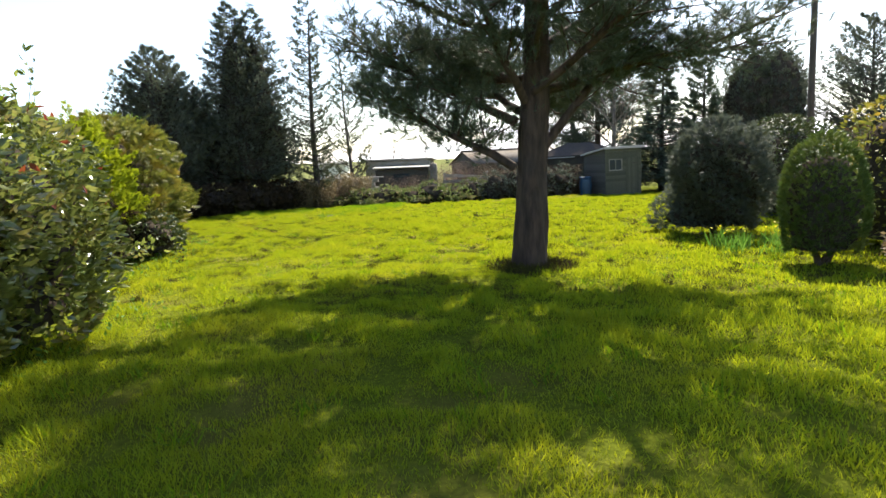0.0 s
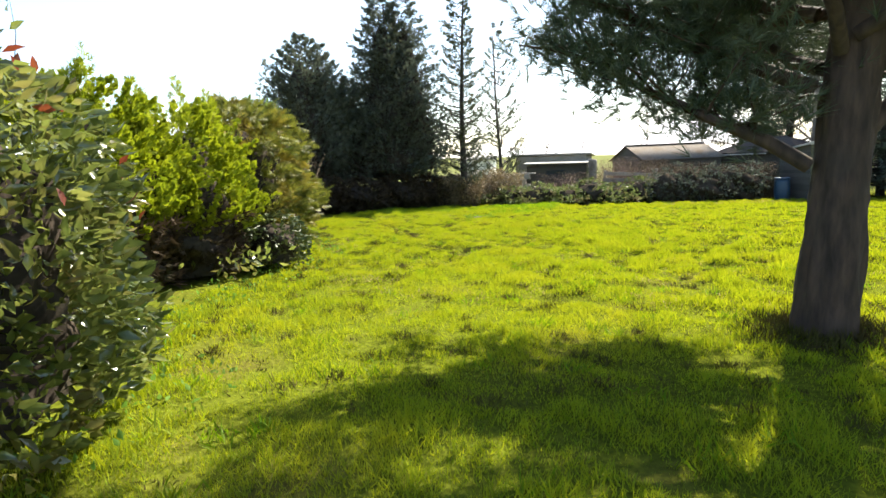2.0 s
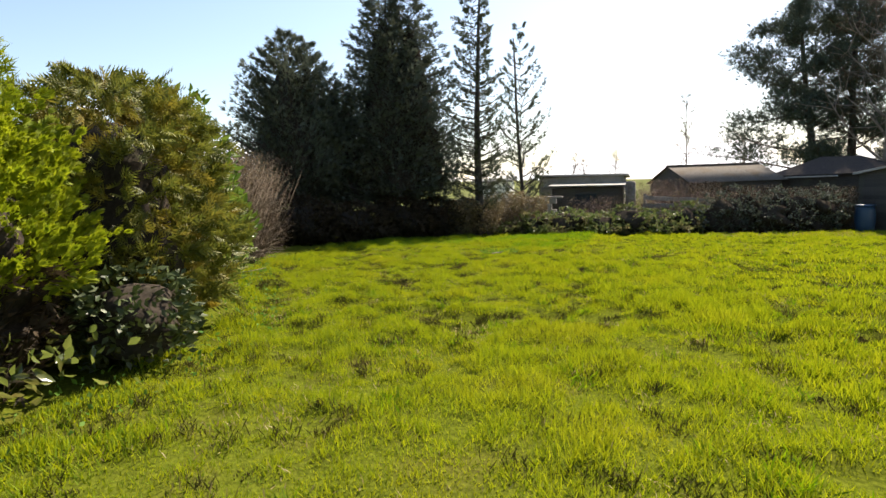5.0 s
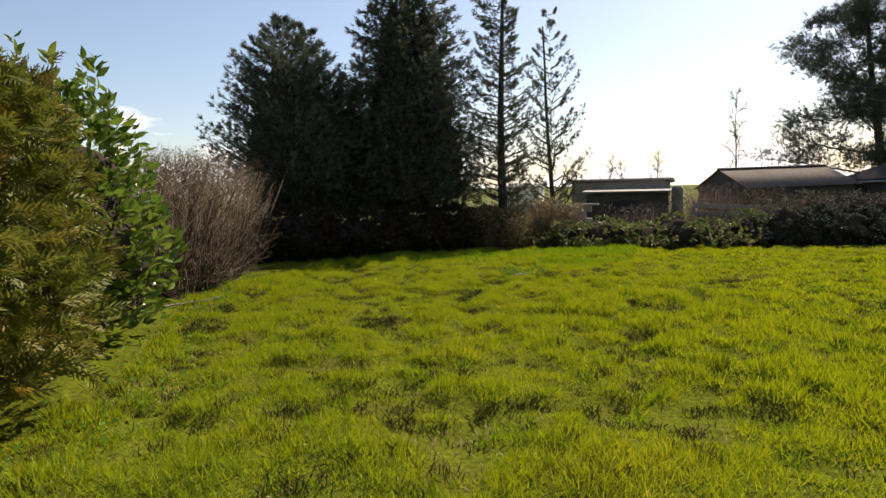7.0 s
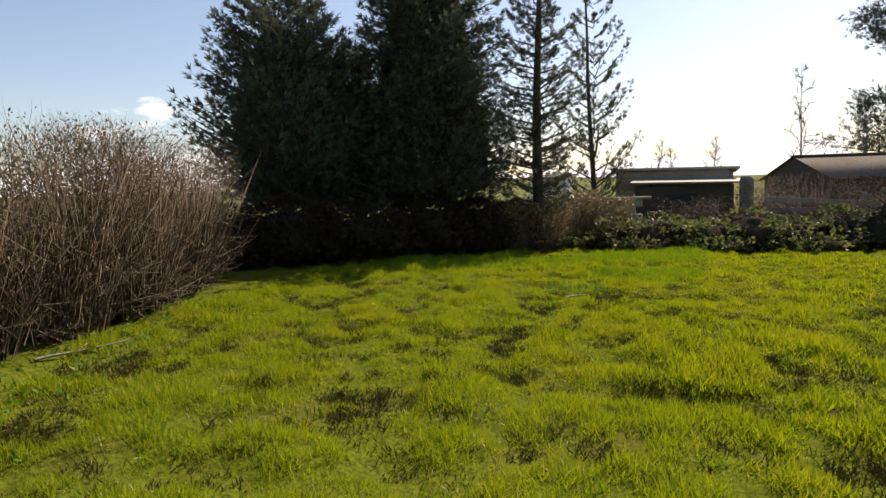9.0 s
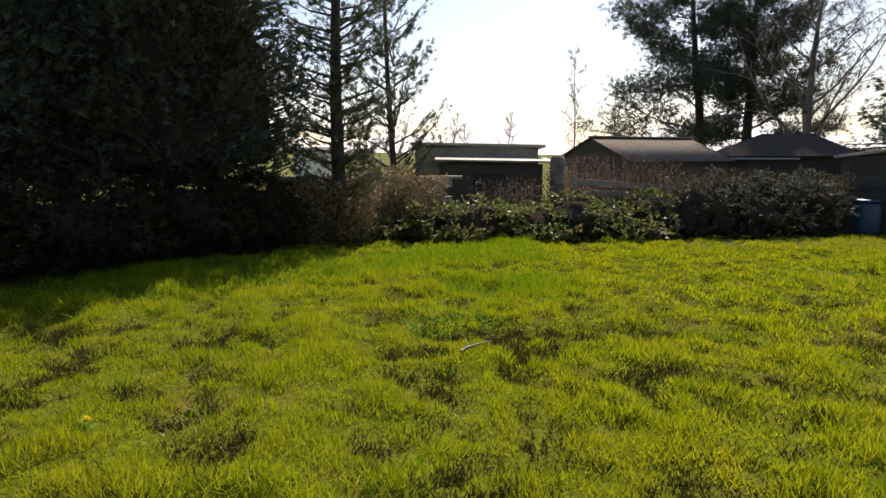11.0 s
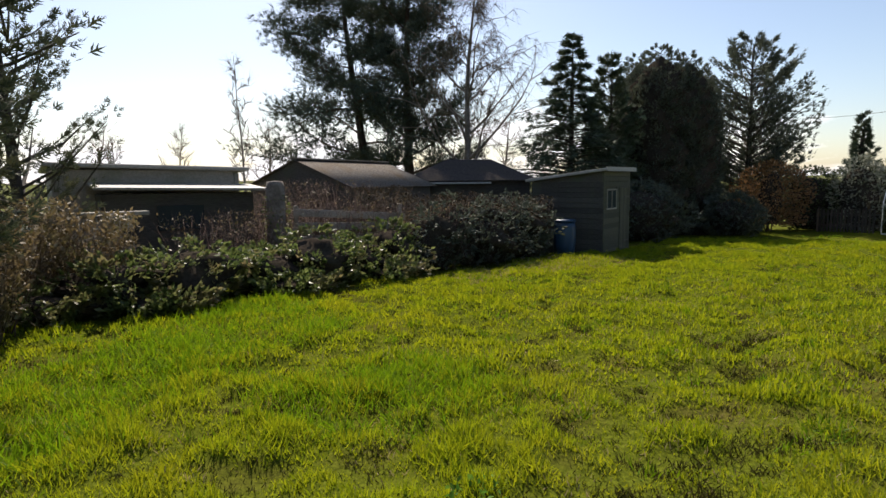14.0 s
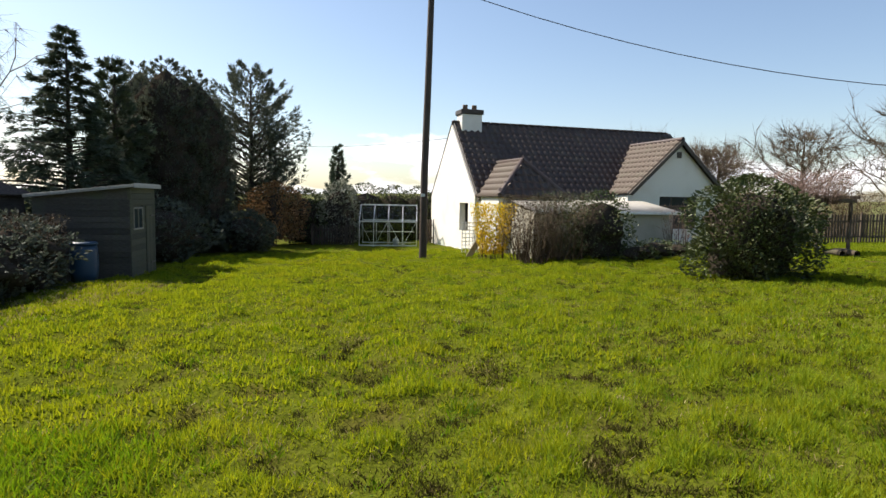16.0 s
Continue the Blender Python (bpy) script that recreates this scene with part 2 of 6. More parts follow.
M = {
    "soil": soil_mat(),
    "grass": leafy("grass", (0.118, 0.195, 0.013), (0.225, 0.290, 0.019), (0.235, 0.262, 0.024), 0.46, 0.65, 0.9, 0.08, 0.2, (1.68, 1.36, 0.55)),
    "tuft": leafy("tuft_grass", (0.06, 0.13, 0.006), (0.13, 0.21, 0.010), (0.16, 0.18, 0.02), 0.45, 0.6, 2.0, 0.12, 0.2, (1.6, 1.5, 0.5)),
    "lush": leafy("lush_long_grass", (0.085, 0.155, 0.010), (0.15, 0.22, 0.014), (0.14, 0.20, 0.014), 0.45, 0.6, 2.0, 0.1, 0.2, (1.4, 1.5, 0.5)),
    # dark brown grass; in the hollows its darkness stands for tussock shade
    "clod": leafy("clod_and_shade_grass", (0.048, 0.046, 0.013), (0.090, 0.084, 0.020), (0.085, 0.060, 0.026), 0.12, 0.8, 3.0, 0.05),
    "straw": leafy("dead_grass", (0.30, 0.24, 0.10), (0.40, 0.33, 0.15), (0.22, 0.17, 0.08), 0.3, 0.7),
    "weed": leafy("weed_leaf", (0.07, 0.17, 0.02), (0.13, 0.24, 0.03), (0.16, 0.25, 0.05), 0.4, 0.75, spec=0.15),
    "cypress": leafy("cypress_leaf", (0.056, 0.070, 0.056), (0.105, 0.120, 0.086), (0.11, 0.115, 0.07), 0.24, 0.7, 0.8, 0.2),
    "pine": leafy("pine_needle", (0.046, 0.068, 0.040), (0.085, 0.110, 0.062), (0.085, 0.098, 0.05), 0.15, 0.6, 1.2, 0.25),
    "farpine": leafy("far_pine_needle", (0.045, 0.062, 0.048), (0.080, 0.098, 0.068), (0.085, 0.092, 0.06), 0.15, 0.7, 0.8, 0.2),
    "cedar": leafy("cedar_leaf", (0.045, 0.07, 0.045), (0.09, 0.115, 0.075), (0.10, 0.11, 0.06), 0.15, 0.7, 0.8, 0.2),
    "larch": leafy("spruce_twig_leaf", (0.04, 0.055, 0.03), (0.08, 0.09, 0.05), (0.09, 0.085, 0.04), 0.2, 0.7),
    "gold": leafy("golden_cypress_leaf", (0.155, 0.205, 0.013), (0.32, 0.35, 0.025), (0.12, 0.18, 0.016), 0.35, 0.65, 2.0, 0.15, 0.2, (1.2, 1.2, 0.7)),
    "varieg": leafy("yellow_green_cypress_leaf", (0.085, 0.105, 0.018), (0.20, 0.20, 0.030), (0.32, 0.23, 0.03), 0.32, 0.55, 1.6, 0.3, 0.1),
    "brown_cyp": leafy("bronzed_cypress_leaf", (0.10, 0.10, 0.02), (0.19, 0.16, 0.03), (0.20, 0.12, 0.03), 0.25, 0.6, 2.5, 0.3),
    "photinia": leafy("photinia_leaf", (0.080, 0.110, 0.024), (0.190, 0.215, 0.048), (0.25, 0.15, 0.06), 0.45, 0.2, 3.0, 1.0, 0.2),
    "red": leafy("red_young_leaf", (0.20, 0.045, 0.02), (0.30, 0.08, 0.03), (0.16, 0.03, 0.02), 0.35, 0.35),
    "laurel": leafy("laurel_leaf", (0.07, 0.13, 0.018), (0.16, 0.23, 0.03), (0.20, 0.22, 0.04), 0.35, 0.28, 2.0, 0.5),
    "evergreen": leafy("evergreen_leaf", (0.036, 0.056, 0.018), (0.080, 0.102, 0.030), (0.10, 0.095, 0.04), 0.12, 0.5, 2.0, 0.3),
    "ivy": leafy("ivy_leaf", (0.05, 0.085, 0.02), (0.16, 0.19, 0.06), (0.20, 0.15, 0.08), 0.45, 0.45, 2.2, 0.4),
    "bramble": leafy("dry_leaf", (0.13, 0.09, 0.04), (0.25, 0.19, 0.10), (0.10, 0.11, 0.04), 0.3, 0.6, 2.0),
    "thuja": leafy("clipped_thuja_leaf", (0.045, 0.08, 0.016), (0.09, 0.13, 0.025), (0.14, 0.16, 0.03), 0.2, 0.6, 1.5, 0.25),
    "forsythia": leafy("yellow_blossom", (0.65, 0.45, 0.01), (0.80, 0.58, 0.02), (0.45, 0.38, 0.02), 0.35, 0.6, 3.0),
    "orange": leafy("rusty_leaf", (0.19, 0.10, 0.042), (0.28, 0.155, 0.065), (0.13, 0.10, 0.045), 0.35, 0.7, 1.5),
    "pale": leafy("pale_climber_leaf", (0.22, 0.24, 0.17), (0.36, 0.36, 0.28), (0.10, 0.13, 0.06), 0.3, 0.6, 1.5),
    "blossom": leafy("pink_bud", (0.30, 0.20, 0.18), (0.42, 0.30, 0.26), (0.25, 0.2, 0.12), 0.35, 0.7),
    "daff": leafy("daffodil", (0.7, 0.55, 0.03), (0.8, 0.65, 0.05), (0.7, 0.5, 0.02), 0.3, 0.6),
    # dark brown of the foliage cores, standing for the shade deep inside
    "inside": surface("inner_shade", (0.030, 0.025, 0.020), (0.062, 0.050, 0.040), (0.045, 0.044, 0.03), 1.0, 18, 3, 0.8, spec=0.0),
    "pine_bark": surface("pine_bark", (0.026, 0.018, 0.013), (0.095, 0.060, 0.042), (0.060, 0.046, 0.034), 0.9, 14, 2.5, 1.0, (1, 1, 0.25)),
    "bark": surface("dark_bark", (0.032, 0.026, 0.021), (0.07, 0.058, 0.048), (0.055, 0.055, 0.04), 0.9, 20, 2, 0.8, (1, 1, 0.3)),
    "birch": surface("birch_bark", (0.14, 0.11, 0.09), (0.26, 0.22, 0.18), (0.08, 0.06, 0.05), 0.8, 18, 3, 0.4),
    "twig": surface("bare_twig", (0.055, 0.036, 0.020), (0.115, 0.078, 0.046), (0.075, 0.066, 0.032), 0.8, 30, 2, 0.2),
    "twig_red": surface("reddish_twig", (0.08, 0.045, 0.036), (0.14, 0.09, 0.07), (0.11, 0.085, 0.06), 0.8, 30, 2, 0.2),
    "render": surface("white_render", (0.72, 0.70, 0.64), (0.80, 0.78, 0.72), (0.66, 0.63, 0.55), 0.85, 60, 0.9, 0.25),
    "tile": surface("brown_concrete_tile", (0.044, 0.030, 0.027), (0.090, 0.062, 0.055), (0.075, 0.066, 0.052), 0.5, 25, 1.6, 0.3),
    # lighter copy of the roof tile, with sunlight put into its colour
    "tile_lit": surface("sunlit_tile", (0.085, 0.063, 0.050), (0.140, 0.104, 0.080), (0.12, 0.105, 0.075), 0.7, 25, 1.6, 0.3),
    "white_paint": surface("white_paint", (0.70, 0.70, 0.68), (0.80, 0.80, 0.78), (0.60, 0.58, 0.52), 0.5, 30, 2, 0.1),
    "dark_paint": surface("dark_brown_paint", (0.035, 0.026, 0.020), (0.06, 0.045, 0.035), (0.08, 0.07, 0.06), 0.5, 30, 2, 0.2),
    "alu": surface("dull_aluminium", (0.55, 0.56, 0.57), (0.68, 0.69, 0.70), (0.42, 0.43, 0.42), 0.4, 40, 2, 0.1, metallic=0.6),
    # darker copy of the render, with the lean-to's shade in its colour
    "render_shaded": surface("shaded_cream_render", (0.40, 0.38, 0.32), (0.48, 0.46, 0.39), (0.32, 0.31, 0.25), 0.85, 60, 0.9, 0.25),
    # dead brown sprays, darkened as well for shade low under the foliage
    "dead_spray": leafy("dead_and_shaded_spray", (0.035, 0.024, 0.015), (0.07, 0.05, 0.03), (0.03, 0.03, 0.015), 0.15, 0.8, 2.0, 0.1),
    "sheet": surface("pale_roof_sheet", (0.24, 0.23, 0.21), (0.36, 0.345, 0.31), (0.17, 0.16, 0.13), 0.6, 20, 1.2, 0.2),
    "dark_sheet": surface("rusty_dark_sheet", (0.045, 0.040, 0.038), (0.085, 0.074, 0.066), (0.07, 0.062, 0.05), 1.0, 20, 1.2, 0.4, spec=0.0),
    "felt": surface("roof_felt", (0.10, 0.10, 0.10), (0.17, 0.165, 0.16), (0.14, 0.15, 0.10), 0.95, 40, 1.5, 0.5, spec=0.1),
    "corrugated": surface("weathered_sheeting", (0.09, 0.08, 0.07), (0.19, 0.17, 0.15), (0.12, 0.09, 0.06), 1.0, 20, 1.2, 0.3, spec=0.03),
    "board": surface("weathered_board", (0.044, 0.039, 0.033), (0.082, 0.073, 0.060), (0.068, 0.078, 0.048), 0.85, 10, 1.5, 0.6, (1, 1, 6), pieces=True),
    "green_board": surface("faded_green_board", (0.054, 0.055, 0.036), (0.092, 0.090, 0.060), (0.07, 0.066, 0.045), 0.85, 10, 1.5, 0.5, (1, 1, 6), pieces=True),
    "grey_wood": surface("grey_timber", (0.20, 0.18, 0.15), (0.32, 0.29, 0.25), (0.16, 0.16, 0.11), 0.85, 12, 1.5, 0.5, (6, 1, 1), pieces=True),
    "fence_wood": surface("dark_fence_timber", (0.055, 0.04, 0.03), (0.10, 0.075, 0.055), (0.09, 0.09, 0.06), 0.85, 14, 1.5, 0.4, (1, 1, 4), pieces=True),
    "pole": surface("creosoted_pole", (0.035, 0.026, 0.022), (0.075, 0.055, 0.045), (0.09, 0.075, 0.06), 0.75, 10, 0.8, 0.6, (6, 6, 0.4)),
    "block": surface("rough_block", (0.22, 0.20, 0.17), (0.32, 0.29, 0.25), (0.16, 0.17, 0.11), 0.9, 25, 1.2, 0.5, pieces=True),
    "plastic": surface("blue_plastic", (0.016, 0.045, 0.09), (0.024, 0.06, 0.11), (0.04, 0.06, 0.08), 0.45, 30, 2, 0.1),
    "terracotta": surface("chimney_pot_clay", (0.12, 0.08, 0.06), (0.2, 0.13, 0.09), (0.08, 0.07, 0.06), 0.8, 30, 2, 0.2),
    "plank": surface("worn_plank", (0.3, 0.24, 0.16), (0.42, 0.34, 0.24), (0.22, 0.18, 0.12), 0.8, 14, 2, 0.4, (1, 1, 5)),
    "earth": surface("bare_earth", (0.05, 0.038, 0.026), (0.10, 0.075, 0.05), (0.08, 0.08, 0.04), 0.95, 25, 2, 0.8),
    "glass": glass_mat("window_glass", (0.05, 0.06, 0.06), 0.03, 0.2),
    "clear": pane_mat("greenhouse_glass"),
    "wire": surface("black_cable", (0.02, 0.02, 0.02), (0.035, 0.035, 0.035), (0.03, 0.03, 0.03), 0.6, 30, 2, 0.1),
    "can": surface("galvanised", (0.35, 0.36, 0.36), (0.5, 0.5, 0.5), (0.3, 0.28, 0.25), 0.5, 30, 3, 0.2, metallic=0.5),
}

# ---- mesh helpers ----
rng = np.random.default_rng(7)


def gz(x, y):
    """Height of the ground: the lawn falls gently away, then levels out, with low hills far off."""
    x, y = np.asarray(x, float), np.asarray(y, float)
    cx, cy = np.clip(x, -25, 40), np.clip(y, -15, 42)
    r = np.hypot(x - 5, y - 12)
    far = np.clip((r - 250) / 700, 0, 1)
    return 0.273 - 0.0163 * cx - 0.0258 * cy + 11 * far * far * (3 - 2 * far) * (0.7 + 0.3 * np.sin(np.arctan2(y, x) * 7 + 1))


LATTICE = np.random.default_rng(3).uniform(0, 1, (256, 256))


def vnoise(x, y, step, shift=0):
    """Smooth random field between 0 and 1 with cells of the given size."""
    u, v = np.asarray(x) / step + 1000.3 + shift, np.asarray(y) / step + 1000.7 + shift
    a, b = np.floor(u).astype(int), np.floor(v).astype(int)
    s, t = u - a, v - b
    s, t = s * s * (3 - 2 * s), t * t * (3 - 2 * t)
    g = lambda p, q: LATTICE[p % 256, q % 256]
    return (g(a, b) * (1 - s) + g(a + 1, b) * s) * (1 - t) + (g(a, b + 1) * (1 - s) + g(a + 1, b + 1) * s) * t


def tussock(x, y):
    """How high the grass stands in its tussocks, 0 to 1; the far lawn is rougher than the near."""
    rough = np.clip((np.asarray(y) - 1) / 9, 0.45, 1) * (0.6 + 0.8 * vnoise(x, y, 3.1, 40))
    f = 0.45 * vnoise(x, y, 0.42) + 0.55 * vnoise(x, y, 0.20, 17)
    return np.clip(0.5 + (f - 0.5) * 2.3 * rough, 0, 1)


def bump(x, y):
    rough = np.clip((np.asarray(y) - 1) / 8, 0.4, 1)
    return 0.07 * (vnoise(x, y, 1.4, 9) - 0.5) + rough * (0.11 * (vnoise(x, y, 0.42) - 0.5) + 0.07 * (vnoise(x, y, 0.20, 17) - 0.5))


def link(name, data, material, parent=None, label=""):
    ob = new(name, data)
    if material is not None:
        data.materials.append(material)
    if parent is not None:
        ob.parent = parent
    if label:
        ob["label"] = label
    if name in ("leaves", "twigwork", "needles", "fine_branching", "leader", "blades", "blooms", "young_shoots", "shoots", "shoot_leaves", "top_growth", "foliage"):
        ob["kind"] = "stuff"
    return ob


def raw(name, verts, faces, smooth=False):
    """A mesh from arrays: faces is one array, or several, each of polygons of one size."""
    faces = [np.asarray(f, np.int32) for f in (faces if isinstance(faces, list) else [faces])]
    me = bpy.data.meshes.new(name)
    verts = np.asarray(verts, np.float32)
    me.vertices.add(len(verts))
    me.vertices.foreach_set("co", verts.ravel())
    sizes = np.concatenate([np.full(len(f), f.shape[1], np.int32) for f in faces])
    flat = np.concatenate([f.ravel() for f in faces])
    me.loops.add(len(flat))
    me.loops.foreach_set("vertex_index", flat)
    me.polygons.add(len(sizes))
    me.polygons.foreach_set("loop_start", np.concatenate([[0], np.cumsum(sizes)[:-1]]).astype(np.int32))
    if smooth:
        me.polygons.foreach_set("use_smooth", np.ones(len(sizes), bool))
    me.update(calc_edges=True)
    me.validate()
    return me


def unit(v):
    return v / np.maximum(np.linalg.norm(v, axis=-1, keepdims=True), 1e-9)


def place(template, pos, ahead, size, up=None, wide=1.0):
    """Copies of a template (width, length, lift; triangles) at places, along directions. Returns verts, faces."""
    tv, tf = template
    pos, ahead = np.atleast_2d(pos), unit(np.atleast_2d(ahead))
    n = len(pos)
    if up is None:
        up = rng.normal(size=(n, 3))
    side = unit(np.cross(ahead, np.broadcast_to(up, (n, 3))))
    norm = np.cross(side, ahead)
    size = np.broadcast_to(np.asarray(size, float), (n,))[:, None, None]
    wide = np.broadcast_to(np.asarray(wide, float), (n,))[:, None, None]
    v = pos[:, None] + size * (wide * tv[None, :, 0:1] * side[:, None] + tv[None, :, 1:2] * ahead[:, None] + tv[None, :, 2:3] * norm[:, None])
    f = tf[None] + (np.arange(n) * len(tv))[:, None, None]
    return v.reshape(-1, 3), f.reshape(-1, tf.shape[1])


def merge(pieces):
    vs, fs, at = [], [], 0
    for v, f in pieces:
        vs.append(v)
        fs.append(f + at)
        at += len(v)
    return np.concatenate(vs), np.concatenate(fs)


def fingers(spec):
    """A flat spray of tapered fingers: (start along the stem, angle, length, width)."""
    vs, fs = [], []
    for s, a, ln, w in spec:
        c, d = math.cos(a), math.sin(a)
        b = len(vs)
        for u, t in ((0, 0), (w, 0.4), (0, 1.0), (-w, 0.4)):
            vs.append((t * ln * d + u * c, s + t * ln * c - u * d, -0.12 * t * t))
        fs += [(b, b + 1, b + 2), (b, b + 2, b + 3)]
    return np.array(vs, float), np.array(fs)


BROAD = (np.array([(0, 0, 0), (-0.21, 0.38, 0.06), (0.21, 0.38, 0.06), (0, 0.42, 0), (-0.15, 0.7, 0.02), (0.15, 0.7, 0.02), (0, 1, -0.12)], float),
         np.array([(0, 2, 3), (0, 3, 1), (3, 2, 5), (3, 5, 6), (3, 6, 4), (3, 4, 1)]))
SMALL = (np.array([(0, 0, 0), (-0.26, 0.45, 0.05), (0.26, 0.45, 0.05), (0, 1, -0.05)], float), np.array([(0, 2, 3), (0, 3, 1)]))
SPRAY = fingers([(0, 0, 1.0, 0.07), (0.15, 0.75, 0.55, 0.06), (0.15, -0.75, 0.55, 0.06), (0.42, 0.7, 0.42, 0.05), (0.42, -0.7, 0.42, 0.05)])
SPRAY3 = fingers([(0, 0, 1.0, 0.075), (0.2, 0.6, 0.6, 0.06), (0.2, -0.6, 0.6, 0.06)])
FINE = fingers([(0, 0, 1.0, 0.05)] + [(0.12 + 0.2 * k, s * (0.75 - 0.05 * k), 0.5 - 0.08 * k, 0.045) for k in range(4) for s in (1, -1)])
PLUME = fingers([(0, 0, 1.0, 0.13), (0.1, 0.5, 0.7, 0.11), (0.1, -0.5, 0.7, 0.11), (0.38, 0.42, 0.5, 0.10), (0.38, -0.42, 0.5, 0.10)])
TUFT = (lambda k: (np.concatenate([[(0.030 * math.cos(a), 0.0, 0.030 * math.sin(a)), (-0.030 * math.cos(a), 0.0, -0.030 * math.sin(a)),
        (s * math.cos(a + 1.5), c, s * math.sin(a + 1.5))] for a, s, c in k]), np.arange(3 * len(k)).reshape(-1, 3)))(
        [(i * 2.4, 0.25 + 0.65 * ((i * 0.618) % 1), 1.0 - 0.5 * ((i * 0.618) % 1)) for i in range(13)])
TUFT7 = (lambda k: (np.concatenate([[(0.04 * math.cos(a), 0.0, 0.04 * math.sin(a)), (-0.04 * math.cos(a), 0.0, -0.04 * math.sin(a)),
        (s * math.cos(a + 1.5), c, s * math.sin(a + 1.5))] for a, s, c in k]), np.arange(3 * len(k)).reshape(-1, 3)))(
        [(i * 2.4, 0.25 + 0.65 * ((i * 0.618) % 1), 1.0 - 0.5 * ((i * 0.618) % 1)) for i in range(7)])
BRISTLE = (lambda k: (np.concatenate([[(0.022 * math.cos(a), 0.1 * b, 0.022 * math.sin(a)), (-0.022 * math.cos(a), 0.1 * b, -0.022 * math.sin(a)),
        (s * math.cos(a + 1.5), c + 0.1 * b, s * math.sin(a + 1.5))] for a, s, c, b in k]), np.arange(3 * len(k)).reshape(-1, 3)))(
        [(i * 2.4, 0.15 + 0.75 * ((i * 0.618) % 1), 1.0 - 0.6 * ((i * 0.618) % 1), (i % 5) - 2.5) for i in range(14)])
TWIG = (np.array([(0.006, 0, 0), (-0.003, 0, 0.0052), (-0.003, 0, -0.0052), (0.055, 0.5, 0.02), (0.050, 0.5, 0.025), (0.050, 0.5, 0.016), (0, 1, 0)], float),
        np.array([(0, 1, 4), (0, 4, 3), (1, 2, 5), (1, 5, 4), (2, 0, 3), (2, 3, 5), (3, 4, 6), (4, 5, 6), (5, 3, 6)]))
BLADE = (np.array([(0, 0, 0), (-0.5, 0.45, 0.07), (0.5, 0.45, 0.07), (0, 1, 0.34)], float), np.array([(0, 2, 1), (1, 2, 3)]))
SHARD = (np.array([(-0.5, 0, 0), (0.5, 0, 0), (0, 1, 0.2)], float), np.array([(0, 1, 2)]))


def tubes(paths, sides=6):
    """Tapered tubes along polylines: pairs of points and radii. Returns verts and quads."""
    out = []
    for pts, rad in paths:
        pts, rad = np.asarray(pts, float), np.asarray(rad, float)
        tan = unit(np.gradient(pts, axis=0))
        ref = np.array([0.31, 0.17, 0.93]) if abs(tan[0, 2]) < 0.9 else np.array([1.0, 0.1, 0.0])
        a = unit(np.cross(tan, ref))
        b = np.cross(tan, a)
        ang = np.arange(sides) * 2 * np.pi / sides
        v = pts[:, None] + rad[:, None, None] * (np.cos(ang)[None, :, None] * a[:, None] + np.sin(ang)[None, :, None] * b[:, None])
        k = len(pts)
        i, j = np.meshgrid(np.arange(k - 1), np.arange(sides), indexing="ij")
        q = np.stack([i * sides + j, i * sides + (j + 1) % sides, (i + 1) * sides + (j + 1) % sides, (i + 1) * sides + j], -1).reshape(-1, 4)
        out.append((v.reshape(-1, 3), q))
    return merge(out)


def bend(start, ahead, length, k=6, droop=0.0, wobble=0.12):
    """A wavering line from start along a direction, turning up (or down) by droop."""
    d, p, pts = unit(np.asarray(ahead, float)), np.asarray(start, float), []
    for _ in range(k):
        pts.append(p)
        d = unit(d + rng.normal(size=3) * wobble + np.array([0, 0, droop]))
        p = p + d * length / (k - 1)
    return np.array(pts)


def thing(name, x, y, label, category, rz=0.0, group="", kind="", dz=0.0):
    ob = new(name)
    ob.empty_display_size = 0.2
    ob.matrix_basis = pose(x, y, float(gz(x, y)) + dz, 0, 0, rz)
    return tagged(ob, label, category, group, kind)


def block(name, size, at, material, parent=None, rot=(0, 0, 0), bevel=0.008, label=""):
    bm = bmesh.new()
    bmesh.ops.create_cube(bm, size=1.0)
    bmesh.ops.scale(bm, vec=size, verts=bm.verts)
    if bevel:
        bmesh.ops.bevel(bm, geom=bm.edges[:], offset=min(bevel, min(size) * 0.3), segments=1, affect="EDGES")
    me = bpy.data.meshes.new(name)
    bm.to_mesh(me)
    bm.free()
    ob = link(name, me, material, parent, label)
    ob.matrix_basis = pose(*at, *rot)
    return ob


def poly(name, verts, faces, material, parent=None, thick=0.0, label=""):
    """A mesh of flat faces, given thickness downwards along its normals."""
    bm = bmesh.new()
    vs = [bm.verts.new(v) for v in verts]
    for f in faces:
        bm.faces.new([vs[i] for i in f])
    bmesh.ops.recalc_face_normals(bm, faces=bm.faces)
    if thick:
        bmesh.ops.solidify(bm, geom=bm.faces[:], thickness=thick)
        bmesh.ops.recalc_face_normals(bm, faces=bm.faces)
    me = bpy.data.meshes.new(name)
    bm.to_mesh(me)
    bm.free()
    return link(name, me, material, parent, label)


def lathe(name, profile, material, parent, at=(0, 0, 0), sides=20, label=""):
    prof = np.array(profile, float)
    ang = np.arange(sides) * 2 * np.pi / sides
    v = np.stack([prof[:, None, 0] * np.cos(ang), prof[:, None, 0] * np.sin(ang), np.repeat(prof[:, 1:2], sides, 1)], -1).reshape(-1, 3)
    i, j = np.meshgrid(np.arange(len(prof) - 1), np.arange(sides), indexing="ij")
    q = np.stack([i * sides + j, i * sides + (j + 1) % sides, (i + 1) * sides + (j + 1) % sides, (i + 1) * sides + j], -1).reshape(-1, 4)
    ob = link(name, raw(name, v, q, True), material, parent, label)
    ob.matrix_basis = pose(*at)
    return ob

